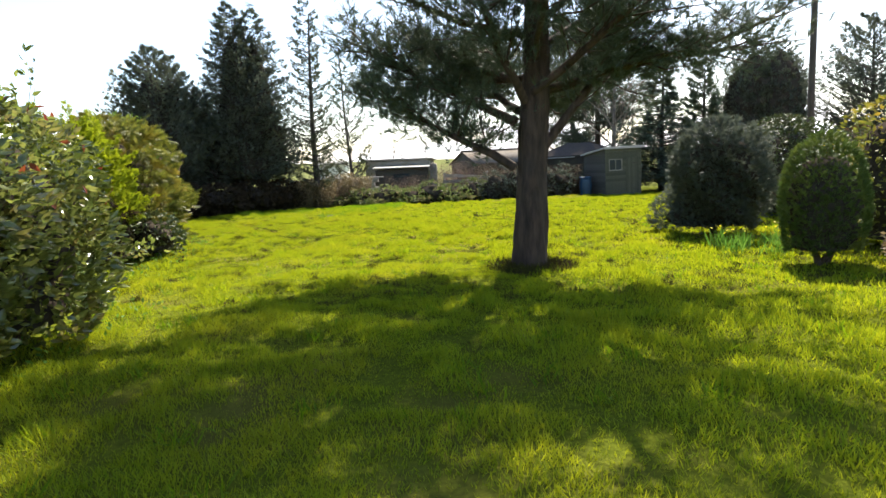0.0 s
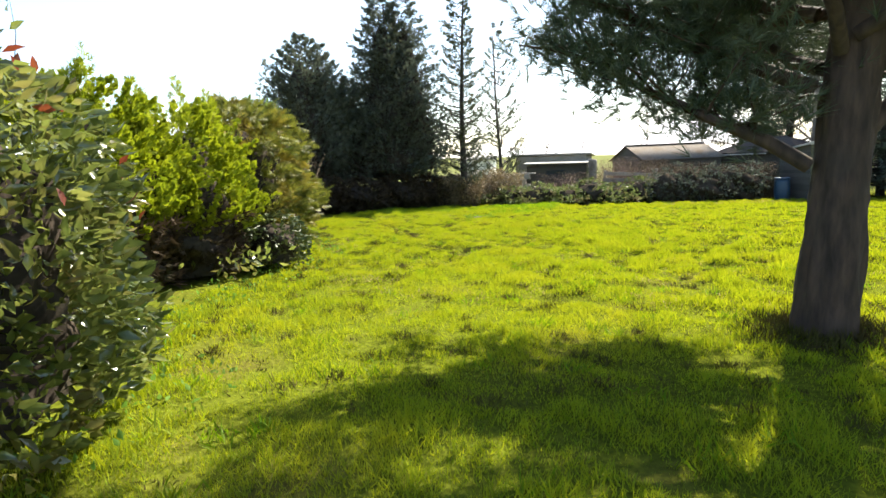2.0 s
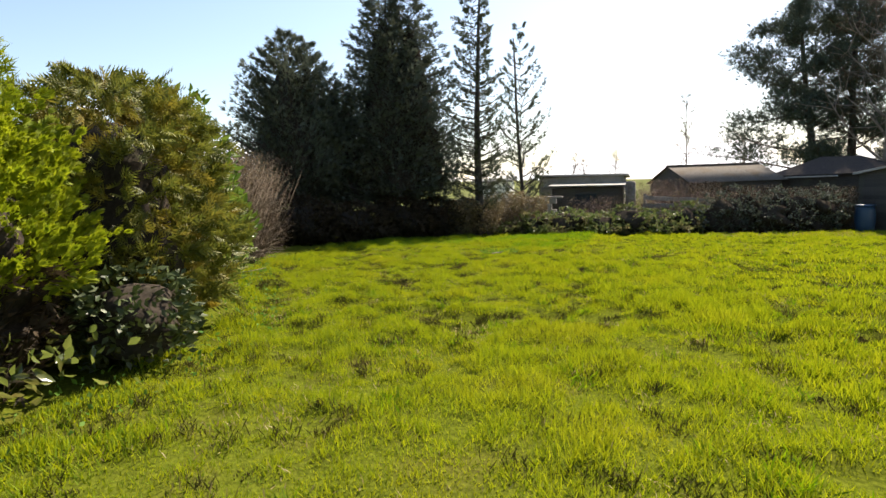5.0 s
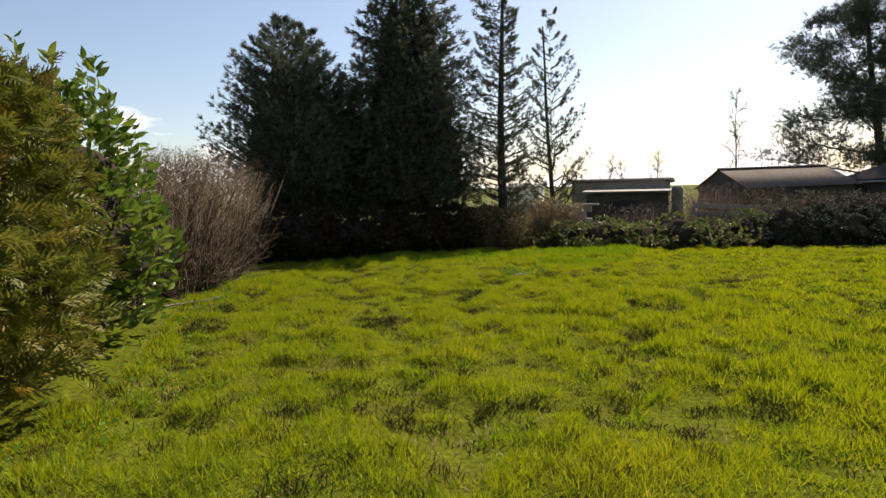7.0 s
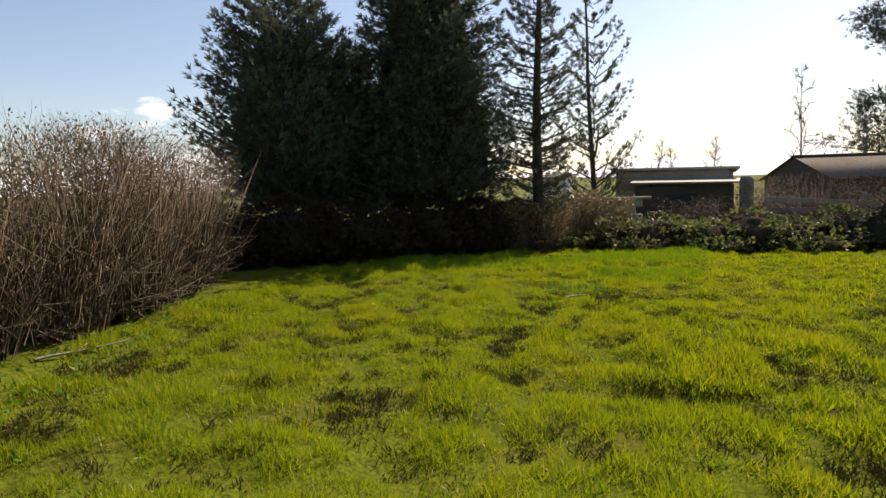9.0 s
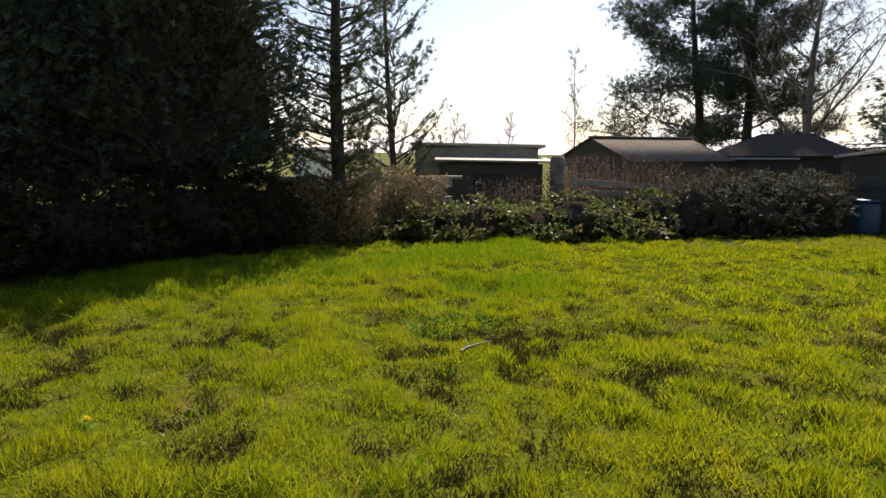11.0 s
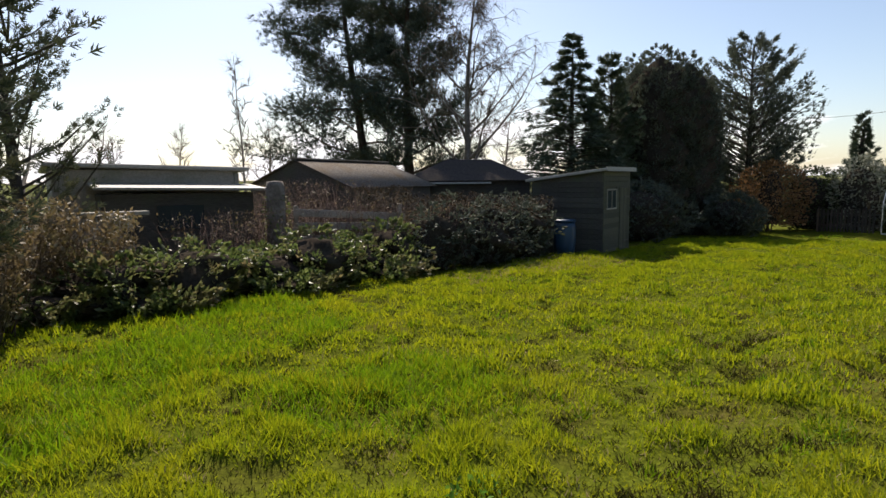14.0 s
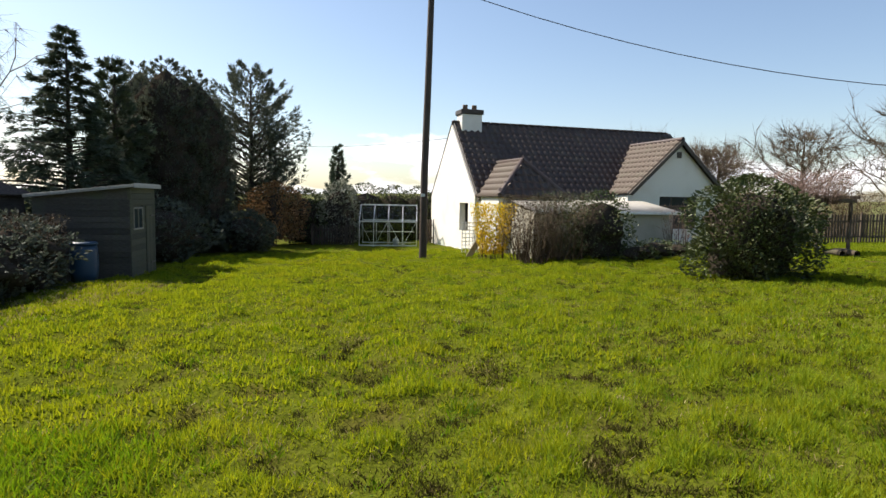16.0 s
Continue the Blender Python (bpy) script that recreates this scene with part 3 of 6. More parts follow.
# ---- plants: kinds ----
def lumps(seed, amp=0.16):
    r = np.random.default_rng(seed)
    ph, k, h = r.uniform(0, 6.28, 7), r.integers(1, 6, 7), r.uniform(2, 13, 7)
    return lambda a, u: 1 + amp * sum(np.sin(k[i] * a + h[i] * u + ph[i]) for i in range(7)) / 2.6


def crown(name, n, radius, z0, z1, template, size, material, parent, seed=1, depth=0.35, rise=0.35, amp=0.16, core=0.72,
          squash=1.0, lean=(0, 0), up=None, wide=1.0, spread=0.5, shift=(0, 0), clump=0, reach=0.5, inner="inside", tight=0.36):
    """Foliage in the outer shell of a lumpy body round the z axis, over a core coloured as its shade. radius: function
    of 0..1 up the body.
    """
    lf = lumps(seed, amp)
    u = rng.uniform(0, 1, n * 3)
    peak = radius(np.linspace(0, 1, 50)).max()
    keep = rng.uniform(0, 1, n * 3) < (radius(u) + 0.25 * peak) / (1.25 * peak)
    u = u[keep][:n]
    a = rng.uniform(0, 2 * np.pi, len(u))
    rr = radius(u) * lf(a, u) * (1.04 - depth * rng.uniform(0, 1, len(u)) ** 1.5)
    rr = rr * np.where(u > 0.9, np.sqrt(rng.uniform(0, 1, len(u))), 1)
    pos = np.stack([rr * np.cos(a) + lean[0] * u + shift[0], squash * rr * np.sin(a) + lean[1] * u + shift[1], z0 + (z1 - z0) * u], -1)
    ahead = np.stack([np.cos(a), np.sin(a), np.full_like(a, rise)], -1) + rng.normal(size=(len(u), 3)) * spread
    if clump:
        m = max(len(u) // clump, 1)
        s = np.tile(rng.uniform(0, 1, (m, 1)) * 0 + 1, (clump, 1)) * rng.uniform(0, 1, (m * clump, 1))
        stem = unit(np.stack([np.cos(a[:m]), np.sin(a[:m]), np.full(m, rise)], -1) + rng.normal(size=(m, 3)) * spread * 0.6)
        far = rng.uniform(0.6, 1.3, (m, 1)) * reach * (0.3 + 0.7 * radius(u[:m]) / peak)[:, None]
        stem, far, base = np.tile(stem, (clump, 1)), np.tile(far, (clump, 1)), np.tile(pos[:m], (clump, 1))
        pos = base + stem * far * (s - 0.25) + rng.normal(size=(m * clump, 3)) * far * 0.16 * (1.15 - s)
        ahead = stem * (0.55 + s) + rng.normal(size=(m * clump, 3)) * tight
        u = np.zeros(m * clump)
    sz = rng.uniform(size[0], size[1], len(u))
    pieces = [place(template, pos, ahead, sz, up, wide)]
    # closed shell coloured dark so that gaps between leaves read as shade
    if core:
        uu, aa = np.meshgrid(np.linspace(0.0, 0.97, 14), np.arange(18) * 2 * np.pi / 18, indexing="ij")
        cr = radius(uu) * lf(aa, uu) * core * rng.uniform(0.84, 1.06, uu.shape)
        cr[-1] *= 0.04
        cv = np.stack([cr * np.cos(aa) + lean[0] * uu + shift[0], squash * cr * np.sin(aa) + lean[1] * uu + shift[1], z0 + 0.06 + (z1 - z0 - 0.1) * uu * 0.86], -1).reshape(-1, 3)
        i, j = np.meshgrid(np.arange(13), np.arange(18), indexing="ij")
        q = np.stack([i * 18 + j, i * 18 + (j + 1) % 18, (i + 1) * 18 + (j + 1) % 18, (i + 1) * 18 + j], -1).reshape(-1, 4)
        link("shade_core", raw("shade_core", cv, q), M[inner], parent)
    v, f = merge(pieces)
    return link(name, raw(name, v, f), material, parent)


def stems(name, paths, material, parent, sides=6, label=""):
    v, q = tubes(paths, sides)
    return link(name, raw(name, v, q, True), material, parent, label)


cone = lambda r, p=0.8: (lambda u: r * np.clip(1 - u, 0, 1) ** p * np.clip(u * 9 + 0.45, 0, 1))
dome = lambda r, p=2.2: (lambda u: r * np.clip(1 - np.abs(2 * u - 0.9) ** p / 1.25, 0.02, 1) ** 0.6)
egg = lambda r: (lambda u: r * np.sqrt(np.clip(1 - (1.75 * u - 0.75) ** 2 * np.where(u > 0.43, 1.0, 0.55), 0.003, 1)))


def conifer(x, y, top, label, shape, boughs=150, per=60, skirt=0.5, seed=1, material="cypress", template=SPRAY3, size=(0.12, 0.24), rise=0.5, curve=0.2, plate=0.0,
            amp=0.2, fan=0.3, core=0.55, group="", ragged=0.25, leaders=(), trunk_r=0.2, shift=(0, 0), inside=0.25, taper=0.5):
    """An evergreen conifer built bough by bough. leaders: further crowns as (dx, dy, top, shape, boughs)."""
    t = thing("conifer_tree", x, y, label, "tree", group=group)
    g = float(gz(x, y))
    for n_crown, (dx, dy, tp, shp, nb) in enumerate([(shift[0], shift[1], top, shape, boughs), *leaders]):
        h = tp - g
        lf = lumps(seed + 31 * n_crown, amp)
        grid = np.linspace(0, 1, 400)
        cdf = np.cumsum(shp(grid) + 0.22 * shp(grid).max())
        u = np.interp((np.arange(nb) + rng.uniform(0, 1, nb)) / nb, cdf / cdf[-1], grid)
        a = np.arange(nb) * 2.39996 + rng.uniform(-0.5, 0.5, nb)
        ln = np.maximum(shp(u) * lf(a, u) * rng.uniform(1 - ragged, 1.08, nb), 0.10)
        zu = skirt + (h - skirt) * u
        out = np.stack([np.cos(a), np.sin(a), np.zeros(nb)], -1)
        side = np.stack([-np.sin(a), np.cos(a), np.zeros(nb)], -1)
        at = lambda s: (ln * s)[..., None] * out + np.stack([0 * s + dx, 0 * s + dy, zu + ln * (rise * (s - 1) + curve * (s * s - 1))], -1)
        bt, br = zip(*[(np.stack([at(np.full(nb, s))[k] for s in (0.02, 0.5, 0.92)]), np.array([0.03, 0.02, 0.006]) * (0.4 + ln[k] / 2)) for k in range(nb)])
        v, q = tubes(list(zip(bt, br)), 4)
        link("fine_branching", raw("fine_branching", v, q), M["bark"], t)
        s = inside + (1.02 - inside) * rng.uniform(0, 1, (per, nb)) ** 0.75
        off = rng.normal(size=(per, nb)) * fan * (1.12 - s) * np.maximum(ln, 0.35)
        pos = at(s) + side * off[..., None] + np.stack([0 * s, 0 * s, rng.normal(size=s.shape) * 0.06 * np.maximum(ln, 0.5) - 0.25 * np.abs(off)], -1)
        dz = rise + 2 * curve * s
        ahead = out + np.stack([0 * s, 0 * s, dz], -1) + side * (np.sign(off) * 0.5)[..., None] + rng.normal(size=(per, nb, 3)) * 0.24
        up = rng.normal(size=(per * nb, 3)) * (1 - 0.6 * plate) + np.array([0, 0, 2.0 * plate])
        v, f = place(template, pos.reshape(-1, 3), ahead.reshape(-1, 3), rng.uniform(*size, per * nb), up)
        link("crown", raw("crown", v, f), M[material], t)
        stems("trunk", [(bend((dx, dy, -0.1), (0, 0, 1), h * 0.93, 7, 0, 0.015), np.linspace(trunk_r, 0.03, 7))], M["bark"], t)
        # dark core behind the boughs, painting the shade between them
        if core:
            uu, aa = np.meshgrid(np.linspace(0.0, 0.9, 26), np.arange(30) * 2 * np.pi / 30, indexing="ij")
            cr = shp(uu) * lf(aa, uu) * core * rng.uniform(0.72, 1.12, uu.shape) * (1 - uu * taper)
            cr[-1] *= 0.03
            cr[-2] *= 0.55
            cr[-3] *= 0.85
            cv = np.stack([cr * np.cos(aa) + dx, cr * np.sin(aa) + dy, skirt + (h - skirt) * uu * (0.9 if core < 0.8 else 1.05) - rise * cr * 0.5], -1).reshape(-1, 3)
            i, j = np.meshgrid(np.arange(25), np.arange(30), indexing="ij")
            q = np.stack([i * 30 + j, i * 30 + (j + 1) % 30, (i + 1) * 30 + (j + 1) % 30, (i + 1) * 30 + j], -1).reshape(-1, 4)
            link("shade_core", raw("shade_core", cv, q), M["inside"], t)
    return t


def bushy(name, x, y, h, r, label, category="bush", n=3500, material="evergreen", template=BROAD, size=(0.07, 0.13), seed=1, z0=0.05, shape=None,
          squash=1.0, rz=0, stem=True, amp=0.16, depth=0.35, core=0.74, rise=0.3, group="", spread=0.6, clump=0, reach=0.3, inner="inside", tight=0.36):
    t = thing(name, x, y, label, category, rz, group)
    if stem:
        stems("stem", [(bend((0.1 * r * math.cos(i), 0.1 * r * math.sin(i), -0.05), (math.cos(i * 2.1) * 0.5, math.sin(i * 2.1) * 0.5, 1), h * 0.7, 5, 0.05), np.linspace(0.035, 0.01, 5)) for i in range(5)], M["twig"], t, 5)
    crown("foliage", n, (shape or egg)(r), z0, h, template, size, M[material], t, seed, depth, rise, amp, core, squash, spread=spread, clump=clump, reach=reach, inner=inner, tight=tight)
    return t


def twiggy(name, x, y, h, r, label, category="shrub", n=700, material="twig", leaf=None, nleaf=0, size=(0.04, 0.07), squash=1.0, rz=0, up=1.2, group="", dz=0.0, thick=1.5):
    """A leafless, many-stemmed shrub, with a few leaves or buds."""
    t = thing(name, x, y, label, category, rz, group, dz=dz)
    a, q = rng.uniform(0, 6.283, n), np.sqrt(rng.uniform(0, 1, n))
    base = np.stack([0.55 * r * q * np.cos(a), 0.55 * squash * r * q * np.sin(a), np.zeros(n)], -1)
    low = rng.uniform(0, 1, n) < 0.13
    ahead = np.stack([np.cos(a) * 0.5 * q, np.sin(a) * 0.5 * q, np.full(n, up)], -1) + rng.normal(size=(n, 3)) * 0.42
    ahead[low] *= [0.6, 0.6, 1.0]
    ahead[low, 2] = np.abs(ahead[low, 2]) + 0.7
    ln = h * rng.uniform(0.55, 1.02, n)
    base[~low, 2] = h * rng.uniform(0.05, 0.92, (~low).sum())
    base[~low, :2] *= 1.6
    ln[~low] = rng.uniform(0.15, 0.34, (~low).sum()) * h
    ahead[~low] += rng.normal(size=((~low).sum(), 3)) * 0.6
    ln = np.minimum(ln, np.maximum(0.1, (h * 1.02 - base[:, 2])))
    v, f = place((TWIG[0] * np.where(TWIG[0][:, 1:2] == 0, thick, 1), TWIG[1]), base, ahead, ln)
    link("twigwork", raw("twigwork", v, f), M[material], t)
    if leaf:
        aa, uu = rng.uniform(0, 6.283, nleaf), rng.uniform(0.1, 1, nleaf)
        rr = r * (0.35 + 0.6 * uu ** 0.6) * np.sqrt(rng.uniform(0.1, 1, nleaf))
        p = np.stack([rr * np.cos(aa), squash * rr * np.sin(aa), h * uu * 0.97], -1)
        v, f = place(SMALL, p, rng.normal(size=(nleaf, 3)) + [0, 0, 0.4], rng.uniform(*size, nleaf))
        link("leaves", raw("leaves", v, f), M[leaf], t)
    return t


def bare_tree(name, x, y, top, label, r=0.16, spread=3.0, fork=0.3, n1=14, n2=7, n3=9, material="birch", droop=-0.02, lean=(0, 0), twig=0.9, first=0.28, tips=None, tip_size=(0.1, 0.2), category="tree", rise=0.9, hang=False, thick=1.6):
    h = top - float(gz(x, y))
    t = thing(name, x, y, label, category)
    trunk = bend((0, 0, -0.1), (lean[0], lean[1], 1), h * 0.97, 9, 0.01, 0.05)
    big, mid, ends, edir = [], [], [], []
    for i in range(n1):
        u = first + (0.97 - first) * (i + rng.uniform(0, 0.8)) / n1
        k = min(int(u * 8), 7)
        p = trunk[k] + (trunk[k + 1] - trunk[k]) * (u * 8 - k)
        a = i * 2.4 + rng.uniform(-0.4, 0.4)
        ln = spread * (1.05 - u) ** 0.7 * rng.uniform(0.75, 1.15)
        b = bend(p, (math.cos(a), math.sin(a), rise), ln, 6, 0.06 + droop, 0.13)
        rb = r * (1 - 0.85 * u) * 0.5
        big.append((b, np.linspace(rb, rb * 0.2, 6)))
        for j in range(n2):
            q = b[1 + j % 5]
            d = unit(b[-1] - b[0]) + rng.normal(size=3) * 0.6
            c = bend(q, d, ln * rng.uniform(0.3, 0.55), 4, 0.05 + droop, 0.2)
            mid.append((c, np.linspace(max(rb * 0.3, 0.012 * thick / 1.6), 0.006 * thick / 1.6, 4)))
            for e in range(n3):
                ends.append(c[1 + e % 3] + rng.normal(size=3) * 0.02)
                edir.append(unit(c[-1] - c[0]) * 0.8 + rng.normal(size=3) * 0.6 + np.array([0, 0, -1.2 if hang else 0.25]))
    stems("trunk", [(trunk, np.linspace(r, r * 0.15, 9))], M[material], t, 8)
    for b in big:
        stems("limb", [b], M[material], t, 5)
    v, q = tubes(mid, 4)
    link("fine_branching", raw("fine_branching", v, q, True), M[material], t)
    ends, edir = np.array(ends), np.array(edir)
    v, f = place((TWIG[0] * [1, 1, 1] * np.where(TWIG[0][:, 1:2] == 0, thick, 1), TWIG[1]), ends, edir, rng.uniform(0.5, 1.0, len(ends)) * twig)
    link("twigwork", raw("twigwork", v, f), M["twig"], t)
    if tips:
        template, mt, per = tips
        e2, d2 = np.repeat(ends, per, 0), np.repeat(edir, per, 0)
        e2 = e2 + unit(d2) * rng.uniform(0.1, 0.9, (len(e2), 1)) * twig * 0.7
        v, f = place(template, e2, d2 + rng.normal(size=d2.shape) * 0.5, rng.uniform(*tip_size, len(e2)))
        link("crown", raw("crown", v, f), M[mt], t)
    return t


def pine(x, y, top, label, r, first, spread, n1, tufts, needle, material="pine", bark="pine_bark", lean=(0, 0), extra=(), sub=9, flat=0.35, name="pine_tree", needles=TUFT):
    """A pine: trunk, limbs in whorls, and clumps of needles at the ends of the branchlets."""
    h = top - float(gz(x, y))
    t = thing(name, x, y, label, "tree")
    trunk = bend((0, 0, -0.12), (lean[0], lean[1], 1), h, 11, 0.0, 0.025)
    rad = r * np.linspace(1.0, 0.16, 11)
    rad[0] *= 1.08
    zz = np.linspace(0, 1, 90)
    line = np.stack([np.interp(zz, np.linspace(0, 1, 11), trunk[:, k]) for k in range(3)], -1)
    v, q = tubes([(line, np.interp(zz, np.linspace(0, 1, 11), rad))], 40)
    ang, hh = np.tile(np.arange(40) * 2 * np.pi / 40, 90), np.repeat(line[:, 2], 40)
    furrow = vnoise(ang * 2.2 + 0.5 * np.sin(hh * 3), hh * 0.55, 0.28, 5) * 0.7 + vnoise(ang * 3.0, hh, 0.22, 8) * 0.3
    axis = np.repeat(line, 40, 0)
    v = axis + (v - axis) * (0.78 + 0.42 * furrow)[:, None]
    link("trunk", raw("trunk", v, q, True), M[bark], t)
    limbs = []
    for i in range(n1):
        u = first + (0.98 - first) * (i / n1) ** 0.95
        k = min(int(u * 10), 9)
        p = trunk[k] + (trunk[k + 1] - trunk[k]) * (u * 10 - k)
        a = i * 2.39996 + rng.uniform(-0.3, 0.3)
        ln = spread * (np.clip(1.12 - u, 0.05, 1) ** 0.6) * rng.uniform(0.75, 1.1)
        limbs.append((p, np.array((math.cos(a), math.sin(a), flat + rng.uniform(-0.15, 0.2))), ln, r * 0.22 * (1.1 - u) + 0.012))
    for p, d, ln, rb in extra:
        limbs.append((np.array(p), np.array(d), ln, rb))
    small, tp, td = [], [], []
    for i, (p, d, ln, rb) in enumerate(limbs):
        b = bend(p, d, ln, 7, 0.05, 0.10)
        stems("limb", [(b, np.linspace(rb, rb * 0.25, 7))], M[bark], t, 7)
        for j in range(2 * sub if i >= n1 else sub):
            s = min(0.2 + 0.8 * (j + rng.uniform(0, 1)) / (2 * sub if i >= n1 else sub), 0.999)
            k = min(int(s * 6), 5)
            q = b[k] + (b[k + 1] - b[k]) * (s * 6 - k)
            dd = unit(b[-1] - b[0]) * 0.7 + rng.normal(size=3) * np.array([0.85, 0.85, 0.22]) + [0, 0, 0.15]
            c = bend(q, dd, ln * rng.uniform(0.18, 0.36), 4, 0.04, 0.15)
            small.append((c, np.linspace(0.014, 0.006, 4)))
            m = tufts
            w = rng.uniform(0.15, 1.08, m)
            tp.append(c[0] + (c[-1] - c[0]) * w[:, None] + rng.normal(size=(m, 3)) * 0.085 * (needle / 0.13))
            td.append(unit(c[-1] - c[0]) + rng.normal(size=(m, 3)) * 0.75 + [0, 0, 0.35])
    v, q = tubes(small, 4)
    link("fine_branching", raw("fine_branching", v, q), M[bark], t)
    tp, td = np.concatenate(tp), np.concatenate(td)
    v, f = place(needles, tp, td, rng.uniform(0.75, 1.25, len(tp)) * needle)
    link("needles", raw("needles", v, f), M[material], t)
    return t


# ---- ground ----
def spread_axis(lo, hi, step):
    mid = np.arange(lo, hi + step, step)
    out = step * 1.25 ** np.arange(1, 48)
    out = np.cumsum(out)
    out = out[out < 2600]
    return np.concatenate([lo - out[::-1], mid, hi + out])


gx, gy = spread_axis(-8, 9, 0.10), spread_axis(-4, 25, 0.10)
X, Y = np.meshgrid(gx, gy)
near = (X > -12) & (X < 28) & (Y > -9) & (Y < 30)
Z = gz(X, Y) + np.where(near, bump(X, Y), 0)
nx = len(gx)
i, j = np.meshgrid(np.arange(len(gy) - 1), np.arange(nx - 1), indexing="ij")
quads = np.stack([i * nx + j, i * nx + j + 1, (i + 1) * nx + j + 1, (i + 1) * nx + j], -1).reshape(-1, 4)
ground = link("ground", raw("ground", np.stack([X, Y, Z], -1).reshape(-1, 3), quads, True), M["soil"])
tagged(ground, "rough green lawn falling gently towards the fields", "lawn", kind="structure")


def scatter(n, box, test=None):
    p = rng.uniform((box[0], box[1]), (box[2], box[3]), (n, 2))
    return p if test is None else p[test(p[:, 0], p[:, 1])]


def left_edge(y):
    """Where the lawn ends at the hedges."""
    return np.interp(y, [-9, -2, 2, 3.2, 8, 10, 13, 17, 20, 24, 27], [-1.4, -1.2, -1.2, -2.6, -3.2, -4.2, -6.3, -7.4, -7.6, -5.2, -3.5])


def on_lawn(x, y):
    back = np.interp(x, [-8, -4, 0, 4, 8, 13, 18, 24, 30], [19, 25.2, 25.4, 26.2, 26.6, 27.5, 28.5, 27.5, 27])
    return (x > left_edge(y)) & (y < back)


def path_gap(x, y):
    """Distance from the line walked across the lawn."""
    px, py = np.array([2.5, 1.2, 0.1, -2.2, -3.7, -4.3]), np.array([-4, 0.9, 7.3, 11.7, 16.1, 17.3])
    d = np.full(np.shape(x), 1e9)
    for k in range(5):
        ax, ay, bx, by = px[k], py[k], px[k + 1] - px[k], py[k + 1] - py[k]
        s = np.clip(((x - ax) * bx + (y - ay) * by) / (bx * bx + by * by), 0, 1)
        d = np.minimum(d, np.hypot(x - ax - s * bx, y - ay - s * by))
    return d


def grass(name, p, height, width, material, label, lay=0.45, template=BLADE):
    n = len(p)
    pos = np.stack([p[:, 0], p[:, 1], gz(p[:, 0], p[:, 1]) + bump(p[:, 0], p[:, 1]) - 0.006], -1)
    d = np.concatenate([rng.normal(size=(n, 2)) * lay, np.ones((n, 1))], 1)
    h = rng.uniform(0.6, 1.25, n) * height
    v, f = place(template, pos, d, h, wide=width / h)
    ob = link(name, raw(name, v, f), M[material])
    return tagged(ob, label, "grass", kind="stuff")


p = scatter(2000000, (-8, -5, 9, 25), on_lawn)
gap, tu = path_gap(p[:, 0], p[:, 1]), tussock(p[:, 0], p[:, 1])
dense = rng.uniform(0, 1, len(p)) < (1.1 - 0.13 * gap) * (0.25 + 0.75 * np.clip(tu * 1.8 - 0.1, 0, 1))
k = (gap < 2.1) & dense
grass("lawn_grass", p[k], 0.020 + 0.095 * tu[k] ** 1.5, 0.0068, "grass", "short sunlit lawn grass, rough and uneven", 0.5, SHARD)
k = (gap >= 2.1) & (gap < 5.2) & dense
grass("lawn_grass", p[k], 0.026 + 0.105 * tu[k] ** 1.5, 0.0105, "grass", "short lawn grass with darker hollows", 0.45, SHARD)
p = scatter(1150000, (-9, -8, 27, 28.5), on_lawn)
gap, tu = path_gap(p[:, 0], p[:, 1]), tussock(p[:, 0], p[:, 1])
k = (gap >= 5.0) & (gap < 24) & (rng.uniform(0, 1, len(p)) < 0.25 + 0.75 * np.clip(tu * 1.5, 0, 1))
grass("lawn_grass", p[k], 0.032 + 0.072 * tu[k] ** 1.4, 0.022, "grass", "rough lawn grass stretching to the hedges", 0.32, SHARD)


def clumps(count, box, per, height, width, material, name, label, r=0.07, test=on_lawn):
    c = scatter(count, box, test)
    q = np.repeat(c, per, 0) + rng.normal(size=(len(c) * per, 2)) * r * np.repeat(rng.uniform(0.5, 1.4, len(c)), per)[:, None]
    return grass(name, q, height, width, material, label, 0.6)


clumps(1500, (-8, -4, 22, 27), 22, 0.11, 0.011, "tuft", "grass_tuft", "darker tufts of coarse grass in the lawn")
# dark blades set in the hollows paint the shaded sides of tussocks
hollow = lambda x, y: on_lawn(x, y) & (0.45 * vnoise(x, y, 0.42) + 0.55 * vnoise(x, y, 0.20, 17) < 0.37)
clumps(6500, (-7, 7, 20, 26), 26, 0.055, 0.010, "clod", "grass_clod", "brown clods between the tufts, darkened as tussock shade", 0.05, hollow)
clumps(900, (-4, 0, 8, 7), 18, 0.045, 0.008, "clod", "grass_clod", "small brown hollows between the tufts, darkened as shade", 0.045, hollow)
clumps(4200, (-6, 9, 4, 21), 30, 0.055, 0.0075, "clod", "grass_clod", "brown clods between the tufts, darkened as tussock shade", 0.055, hollow)
clumps(2600, (-6.5, 12, 0.5, 18), 34, 0.055, 0.0085, "clod", "grass_clod", "brown hollows in the worn lawn, darkened as tussock shade", 0.06, hollow)
clumps(900, (-5, 2, 14, 16), 46, 0.080, 0.008, "clod", "grass_tuft", "single dark tufts standing in the lawn", 0.06)
clumps(800, (-6, 5, 8, 22), 20, 0.06, 0.008, "straw", "dead_grass", "brown withered patches between the grass tufts", 0.14)
clumps(520, (3.5, 24.6, 9.5, 26.6), 16, 0.06, 0.014, "straw", "dead_grass", "brown bare-looking grass below the outbuilding", 0.2)
clumps(620, (-7, 18.5, 0, 25.5), 52, 0.16, 0.009, "lush", "long_grass", "long soft bright-green grass near the hedge foot", 0.20, lambda x, y: on_lawn(x, y) & (np.abs(y - 23.6 - 0.72 * (x + 1)) < 1.35))
